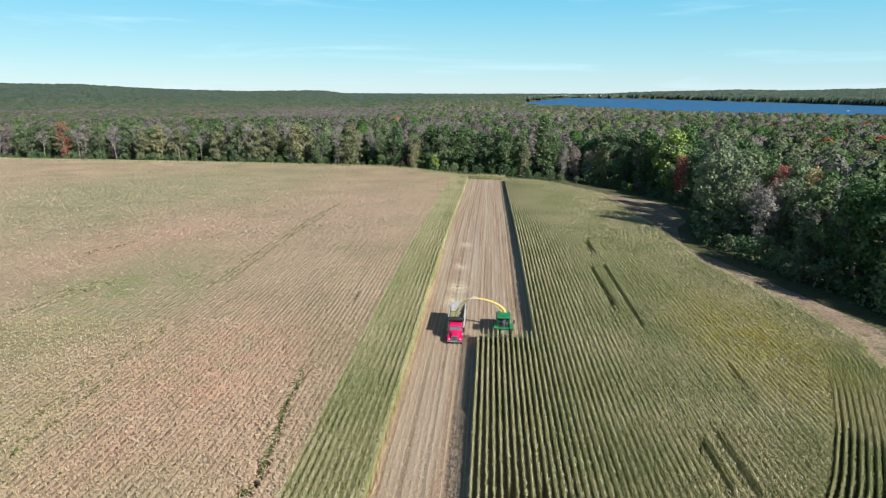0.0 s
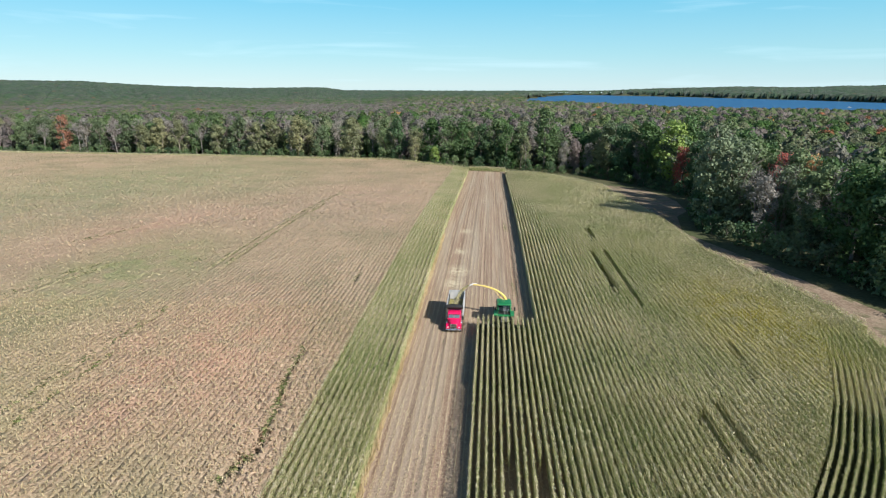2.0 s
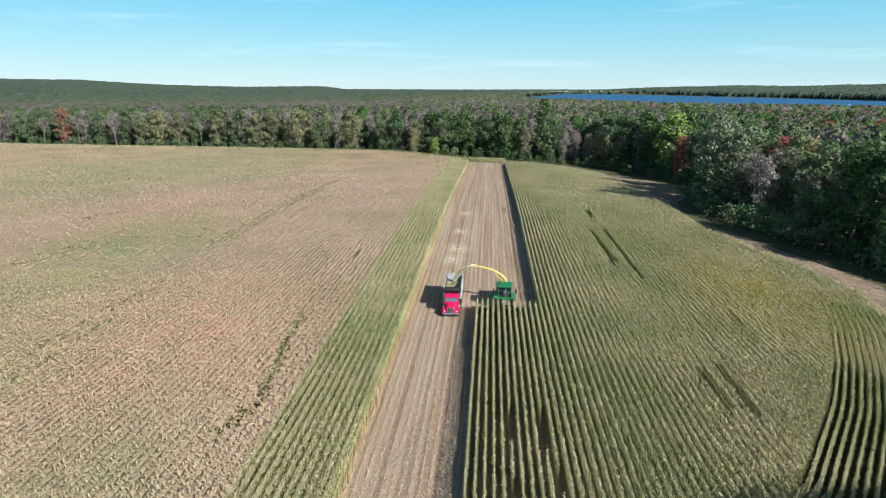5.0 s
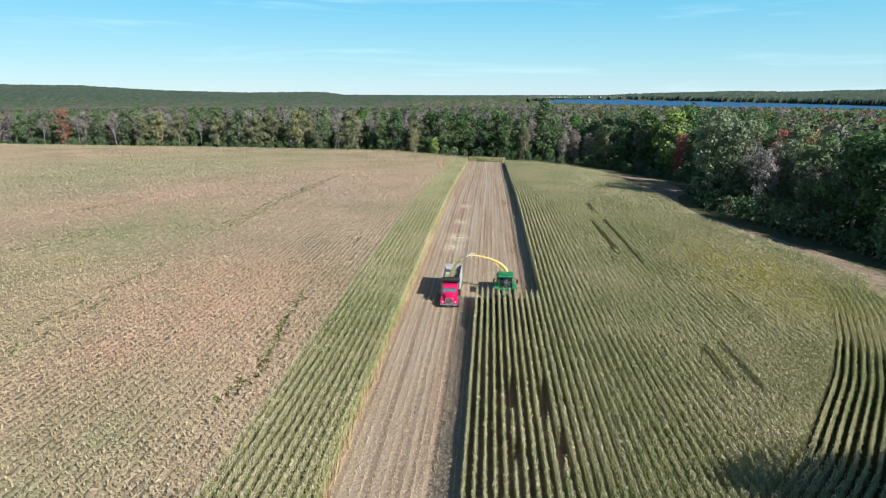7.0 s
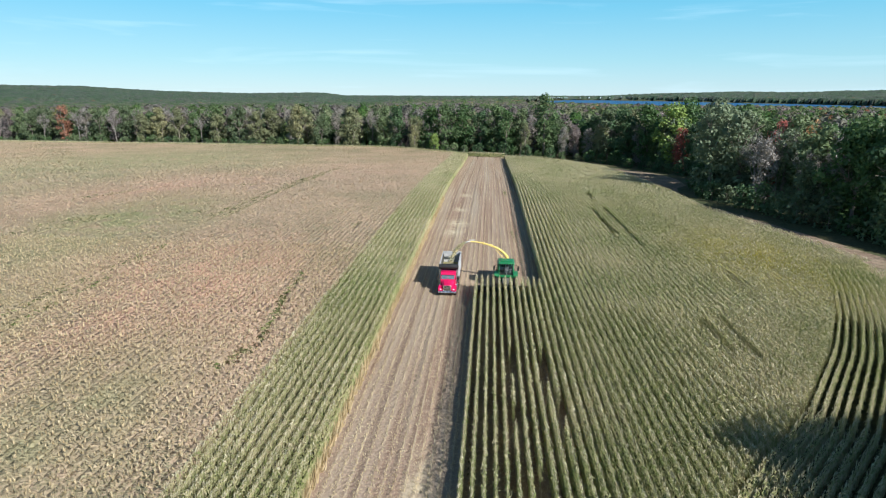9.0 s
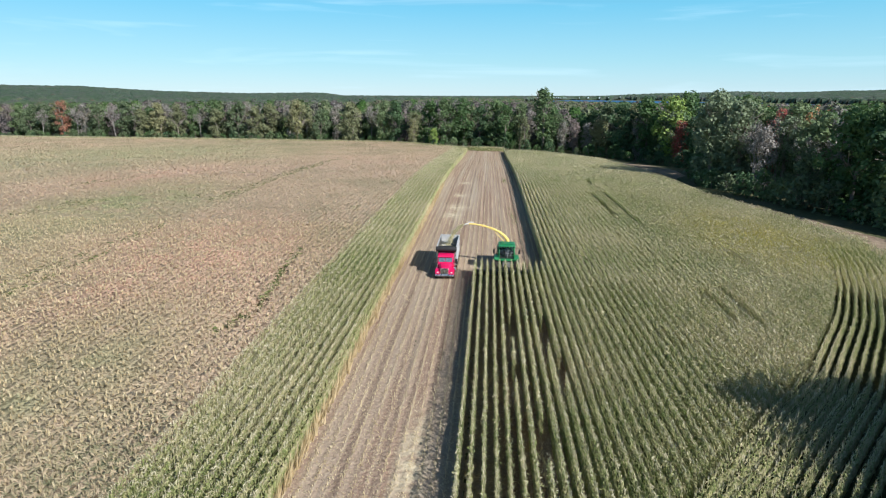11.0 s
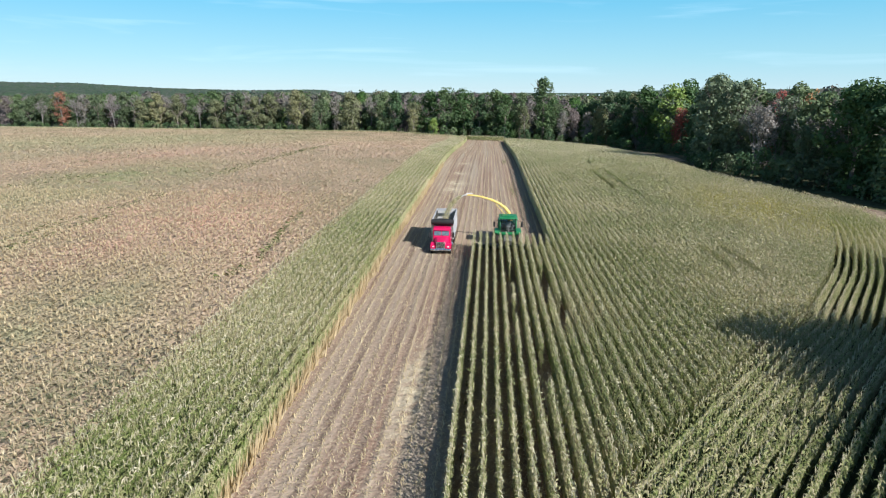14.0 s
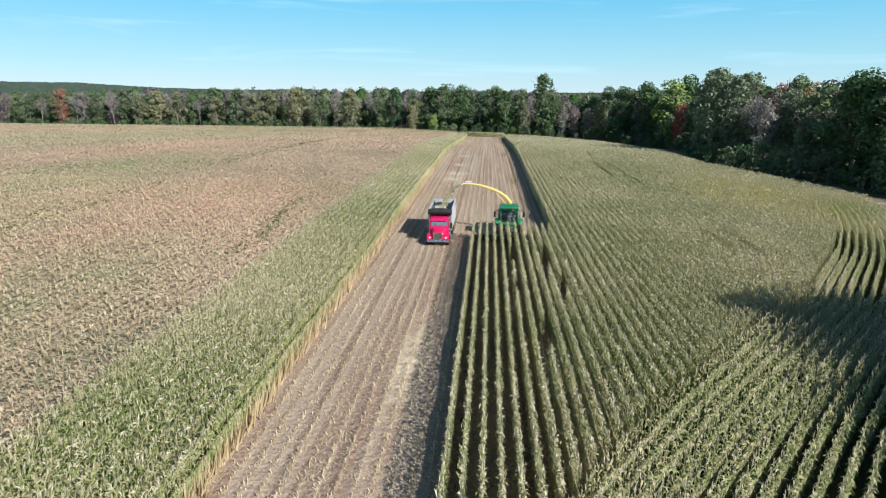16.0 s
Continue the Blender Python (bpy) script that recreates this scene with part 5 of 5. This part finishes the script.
    for s in (-1, 1):
        bm = bmesh.new()
        box(bm, (s * (hw - 0.03), (y0 + y1) / 2, (z0 + z1) / 2), (0.06, y1 - y0, z1 - z0))
        box(bm, (s * hw, (y0 + y1) / 2, z1), (0.14, y1 - y0 + 0.1, 0.12), 0.02)
        box(bm, (s * hw, (y0 + y1) / 2, z0 + 0.05), (0.12, y1 - y0, 0.16), 0.02)
        for i in range(9):
            box(bm, (s * (hw + 0.04), y0 + 0.15 + i * (y1 - y0 - 0.3) / 8, (z0 + z1) / 2), (0.09, 0.12, z1 - z0), 0.015)
        part("side_wall", bm, M_GREY, dump)
        bm = bmesh.new()
        box(bm, (s * (hw - 0.075), (y0 + y1) / 2, (z0 + z1) / 2), (0.02, y1 - y0 - 0.12, z1 - z0 - 0.1))
        part("inner_lining", bm, M_INSIDE, dump)
    bm = bmesh.new()
    box(bm, (0, y1 - 0.03, (z0 + z1) / 2), (2 * hw, 0.07, z1 - z0))
    box(bm, (0, y1, z1), (2 * hw + 0.1, 0.16, 0.16), 0.02)
    for i in range(4):
        box(bm, (-0.9 + i * 0.6, y1 + 0.04, (z0 + z1) / 2), (0.1, 0.08, z1 - z0))
    part("tailgate", bm, M_GREY, dump)
    bm = bmesh.new()
    box(bm, (0, y0 + 0.03, (z0 + z1) / 2), (2 * hw, 0.07, z1 - z0))
    box(bm, (0, y0 - 0.05, z1 - 0.02), (2 * hw, 0.14, 0.08), 0.02)
    part("headboard", bm, M_GREY, dump)
    bm = bmesh.new()
    tube(bm, [(x, y0 - 0.3, z1 - 0.02 - 0.04 * abs(x)) for x in (-1.32, -0.8, -0.3, 0.3, 0.8, 1.32)], [(0.34, 0.3), (0.38, 0.35), (0.4, 0.37), (0.4, 0.37), (0.38, 0.35), (0.34, 0.3)], 14)
    box(bm, (0, y0 - 0.1, z1 - 0.3), (2.5, 0.1, 0.5), 0.02)
    part("rolled_tarpaulin", bm, M_BLACK, t, "black rolled tarpaulin")
    # load
    rng = np.random.default_rng(4)
    bm = bmesh.new()
    nx, ny = 15, 36
    grid = []
    for j in range(ny):
        row = []
        for i in range(nx):
            x, y = -hw + 0.1 + i * (2 * hw - 0.2) / (nx - 1), y0 + 0.08 + j * (y1 - y0 - 0.18) / (ny - 1)
            z = 1.75 + 1.0 * math.exp(-((x + 0.15) / 0.75) ** 2 - ((y - 5.3) / 1.9) ** 2) + 0.35 * math.exp(-((y - 8.6) / 1.3) ** 2) + float(rng.normal(0, 0.03))
            row.append(bm.verts.new((x, y, z)))
        grid.append(row)
    for j in range(ny - 1):
        for i in range(nx - 1):
            bm.faces.new((grid[j][i], grid[j][i + 1], grid[j + 1][i + 1], grid[j + 1][i]))
    part("silage_load", bm, M_SILAGE, t, "heap of chopped green corn")
    for s in (-1, 1):
        wheels.append(wheel(t, s * 1.03, 0.95, 0.53, 0.3, M_CHROME))
        for y in (6.0, 7.3, 8.6):
            for d in (0.80, 1.12):
                if y == 6.0 and d == 0.80:
                    continue
                wheels.append(wheel(t, s * d, y, 0.53, 0.28, M_CHROME))
        bm = bmesh.new()
        box(bm, (s * 0.97, 9.45, 0.7), (0.6, 0.03, 0.75))
        part("mud_flap", bm, M_BLACK, t)
    return t, [(w, 0.53) for w in wheels]


def build_harvester():
    h = tagged(new("forage_harvester"), "green forage harvester with a long yellow spout, cutting corn", "harvester")
    wheels = []
    # header front at y = 0
    bm = bmesh.new()
    for s in (-1, 1):
        prism(bm, [(0.9, 0.2), (0.9, 0.55), (1.15, 0.7), (1.5, 0.65), (1.5, 0.2)], s * 0.05, s * 4.1, 0.04)
    part("header_frame", bm, M_INSIDE, h)
    for i in range(11):
        x = -3.81 + i * ROW
        bm = bmesh.new()
        rod(bm, (x, 0.62, 0.25), (x, 0.62, 0.34), 0.36, 0.36, 14)
        rod(bm, (x, 0.62, 0.34), (x, 0.62, 0.6), 0.2, 0.14, 10)
        for k in range(10):
            t = 2 * math.pi * k / 10
            box(bm, (x + 0.38 * math.cos(t), 0.62 + 0.38 * math.sin(t), 0.3), (0.06, 0.06, 0.04))
        part("cutting_drum", bm, M_INSIDE, h)
    for i in range(11):
        x = -3.81 + i * ROW
        bm = bmesh.new()
        a = [bm.verts.new(p) for p in ((x - 0.12, 0.75, 0.3), (x + 0.12, 0.75, 0.3), (x, 0.75, 0.62), (x, -0.45, 0.18))]
        for f in ((0, 1, 2), (0, 3, 1), (1, 3, 2), (2, 3, 0)):
            bm.faces.new([a[k] for k in f])
        part("divider_point", bm, M_YELLOW, h)
    bm = bmesh.new()
    prism(bm, [(1.4, 0.3), (1.4, 1.0), (2.8, 1.5), (2.8, 0.6)], -0.5, 0.5, 0.03)
    part("feeder", bm, M_INSIDE, h)
    # body and engine hood
    bm = bmesh.new()
    prism(bm, [(2.7, 0.8), (2.7, 1.5), (4.2, 1.7), (4.7, 2.75), (7.9, 2.6), (8.4, 2.2), (8.4, 0.9)], -1.15, 1.15, 0.1)
    body = part("body", bm, M_GREEN, h)
    for s in (-1, 1):
        bm = bmesh.new()
        for i in range(6):
            box(bm, (s * 1.16, 6.2 + i * 0.26, 2.05), (0.03, 0.14, 0.7), 0.01)
        part("side_grille", bm, M_BLACK, body)
        bm = bmesh.new()
        box(bm, (s * 1.2, 4.9, 1.65), (0.06, 1.9, 0.12), 0.02)
        part("stripe", bm, M_YELLOW, body)
        bm = bmesh.new()
        prism(bm, [(2.2, 1.75), (2.35, 2.0), (3.9, 2.05), (4.35, 1.6), (4.25, 1.55), (3.85, 1.95), (2.4, 1.9), (2.3, 1.72)], s * 1.0, s * 1.6, 0.02)
        part("fender", bm, M_GREEN, h)
        bm = bmesh.new()
        rod(bm, (s * 0.98, 3.0, 3.2), (s * 1.62, 2.75, 3.1), 0.025)
        box(bm, (s * 1.66, 2.73, 2.75), (0.24, 0.1, 0.62), 0.03)
        part("mirror", bm, M_BLACK, h)
        bm = bmesh.new()
        for k in range(4):
            box(bm, (s * 1.45, 4.5 + k * 0.06, 0.6 + k * 0.32), (0.4, 0.22, 0.04))
        rod(bm, (s * 1.63, 4.4, 0.5), (s * 1.63, 4.7, 2.3), 0.02)
        rod(bm, (s * 1.27, 4.4, 0.5), (s * 1.27, 4.7, 2.3), 0.02)
        part("ladder", bm, M_BLACK, h)
    # cab: glass all round, corner posts, green roof
    bm = bmesh.new()
    prism(bm, [(2.62, 1.72), (2.42, 2.6), (2.62, 3.42), (4.35, 3.42), (4.35, 1.72)], -0.98, 0.98, 0.05)
    cab = part("cab", bm, M_CABGLASS, h)
    for s in (-1, 1):
        for y0, y1, y2 in ((2.63, 2.40, 2.61), (4.35, 4.37, 4.35)):
            bm = bmesh.new()
            for a, b in (((s * 0.96, y0, 1.7), (s * 0.97, y1, 2.6)), ((s * 0.97, y1, 2.6), (s * 0.96, y2, 3.45))):
                rod(bm, a, b, 0.06, sides=6)
            part("post", bm, M_GREEN, cab)
    bm = bmesh.new()
    box(bm, (0, 3.35, 3.56), (2.3, 2.5, 0.26), 0.1, 0.92)
    box(bm, (0, 3.4, 3.72), (1.5, 1.3, 0.12), 0.04)
    part("roof", bm, M_GREEN, cab)
    bm = bmesh.new()
    box(bm, (0, 2.6, 1.68), (2.6, 0.5, 0.26), 0.05)
    part("cab_sill", bm, M_GREEN, h)
    for i in range(6):
        bm = bmesh.new()
        box(bm, (-0.85 + i * 0.34, 2.13, 3.5), (0.2, 0.08, 0.13), 0.02)
        part("work_light", bm, M_GLASS, cab)
    bm = bmesh.new()
    box(bm, (0.1, 3.45, 2.05), (0.55, 0.55, 0.22), 0.06)
    box(bm, (0.1, 3.72, 2.5), (0.52, 0.16, 0.85), 0.06)
    part("seat", bm, M_GREY, cab)
    bm = bmesh.new()
    box(bm, (0.52, 3.25, 2.2), (0.24, 0.7, 0.3), 0.04)
    box(bm, (0.62, 2.85, 2.55), (0.3, 0.06, 0.24), 0.02)
    part("control_console", bm, M_GREY, cab)
    bm = bmesh.new()
    rod(bm, (0.1, 2.75, 1.78), (0.1, 2.95, 2.35), 0.05, sides=8)
    rod(bm, (0.1, 2.93, 2.34), (0.1, 2.96, 2.4), 0.21, sides=14)
    part("steering_column", bm, M_LAMP, cab)
    bm = bmesh.new()
    box(bm, (0, 3.4, 1.75), (1.85, 1.7, 0.06))
    part("cab_floor", bm, M_INSIDE, cab)
    bm = bmesh.new()
    box(bm, (0, 4.3, 2.1), (1.85, 0.06, 0.7))
    part("rear_panel", bm, M_BLACK, cab)
    # spout: a turntable, then a long arch to the truck's side
    bm = bmesh.new()
    rod(bm, (0.25, 5.3, 2.5), (0.25, 5.3, 3.35), 0.38, 0.32, 16)
    part("spout_base", bm, M_YELLOW, h)
    path = [(0.25, 5.3, 3.1), (0.1, 5.3, 3.75), (-0.35, 5.28, 4.3), (-1.1, 5.22, 4.85), (-2.1, 5.12, 5.32), (-3.2, 5.0, 5.66), (-4.3, 4.9, 5.86), (-5.1, 4.8, 5.9)]
    bm = bmesh.new()
    tube(bm, path, [(0.24, 0.27), (0.22, 0.24), (0.18, 0.19), (0.15, 0.16), (0.13, 0.14), (0.12, 0.12), (0.12, 0.1), (0.12, 0.09)], 8)
    for i in (2, 4, 5):
        box(bm, (path[i][0], path[i][1], path[i][2]), (0.1, 0.34, 0.34), 0.03)
    spout = part("spout", bm, M_YELLOW, h)
    bm = bmesh.new()
    tube(bm, [(-5.05, 4.8, 5.95), (-5.45, 4.72, 5.9), (-5.8, 4.6, 5.72)], [(0.19, 0.07), (0.2, 0.06), (0.2, 0.05)], 8)
    rod(bm, (-4.4, 4.9, 6.1), (-5.2, 4.78, 6.12), 0.05, sides=8)
    part("spout_flap", bm, M_LAMP, spout, "pale worn spout flap")
    bm = bmesh.new()
    rod(bm, (0.1, 5.3, 3.0), (-1.5, 5.15, 4.75), 0.045, sides=8)
    part("lift_cylinder", bm, M_YELLOW, spout)
    # the flying crop, in small rigid bits
    rng = np.random.default_rng(9)
    n = 2600
    u = rng.random(n)
    a, b, c = np.array([-5.7, 4.62, 5.8]), np.array([-7.0, 4.4, 5.5]), np.array([-8.0, 3.9, 2.5])
    p = ((1 - u) ** 2)[:, None] * a + (2 * u * (1 - u))[:, None] * b + (u ** 2)[:, None] * c
    p = p + rng.normal(0, 1, (n, 3)) * (0.05 + 0.17 * u)[:, None]
    d = rng.normal(0, 0.05, (n, 3))
    e = rng.normal(0, 0.05, (n, 3))
    ob = np_mesh("crop_stream", np.stack([p - d, p + d, p + e], 1), np.arange(3 * n).reshape(-1, 3), M_CHAFF)
    ob.parent = h
    tagged(ob, "stream of flying chopped corn", kind="stuff")
    for s in (-1, 1):
        wheels.append((wheel(h, s * 1.3, 3.3, 0.95, 0.62, M_YELLOW, "drive_wheel", 26), 0.95))
        wheels.append((wheel(h, s * 1.15, 7.1, 0.62, 0.45, M_YELLOW, "rear_wheel", 20), 0.62))
    return h, wheels


def build_far_things():
    """White houses on the far slope, and a white boat on the lake."""
    for (x, y), w in zip(HOUSES, (34, 20, 18)):
        hs = tagged(new("house"), "white house among trees on the far slope", "house", "far houses")
        hs.location = (x, y, float(relief(x, y)))
        hs.rotation_euler = (0, 0, radians(34))
        bm = bmesh.new()
        box(bm, (0, 0, 3.2), (w, 9, 6.8))
        part("wall", bm, M_GREY, hs)
        bm = bmesh.new()
        prism(bm, [(-5.2, 6.5), (0, 10), (5.2, 6.5)], -w / 2 - 0.6, w / 2 + 0.6)
        part("roof", bm, M_INSIDE, hs)
        for i in range(4):
            bm = bmesh.new()
            box(bm, (-w / 2 + (i + 0.5) * w / 4, -4.55, 3.6), (w / 10, 0.2, 1.6))
            part("window", bm, M_GLASS, hs)
    bt = tagged(new("motor_boat"), "small white motor boat on the lake", "boat")
    bt.location = (980, 1780, LAKE)
    bm = bmesh.new()
    prism(bm, [(-1.6, 0.9), (-1.2, -0.3), (1.2, -0.3), (1.6, 0.9)], -6, 6, 0.2)
    part("hull", bm, M_GREY, bt)
    bm = bmesh.new()
    box(bm, (-1, 0, 1.8), (5, 2.2, 1.8), 0.2, 0.8)
    part("cabin", bm, M_GREY, bt)


build_ground()
build_sheets()
build_corn()
slices = build_slices()
build_stubble()
build_trees()
build_woods()
truck, truck_wheels = build_truck()
harvester, harvester_wheels = build_harvester()
build_far_things()

TRUCK = [(0, 93.6), (2, 89.9), (4, 85.9), (6.5, 81.2), (9, 76.5), (11.5, 71.8), (14, 66.4), (16, 62.4)]
CUT = [(0, 94.8), (2, 91.4), (4, 87.8), (6.5, 83.2), (9, 78.6), (11.5, 73.7), (14, 68.7), (16, 64.9)]


def motions():
    """Truck and harvester drive on side by side; the corn goes down into the header."""
    for thing, wheels, rows, x, dy in ((truck, truck_wheels, TRUCK, -7.22, 0.0), (harvester, harvester_wheels, CUT, 0.55, 0.35)):
        walk(thing, [(t, pose(x, y + dy, float(lay(x, y + 4)) + 0.02)) for t, y in rows])
        ts, ys = [r[0] for r in rows], [r[1] for r in rows]
        for w, r in wheels:
            at = w.location.copy()
            walk(w, [(t, pose(*at, math.degrees((ys[0] - float(np.interp(t, ts, ys))) / r))) for t in np.linspace(0, 16, 65)])
    ts, ys = [r[0] for r in CUT], [r[1] for r in CUT]
    for ob, y0 in slices:
        t0 = float(np.interp(-(y0 - 0.7), [-y for y in ys], ts))
        t1 = float(np.interp(-(y0 - 1.4), [-y for y in ys], ts))
        up, down = pose(0, y0, 0), pose(0, y0 + 0.5, -3.2)
        if y0 - 0.7 >= ys[0]:
            t0, t1 = 0.0, 0.4
        rows = [(0, up)] + ([(t0, up)] if t0 > 0.05 else []) + ([(t1, down)] if t1 < 15.9 else []) + [(16, down if t1 < 15.9 else up)]
        walk(ob, rows)


motions()
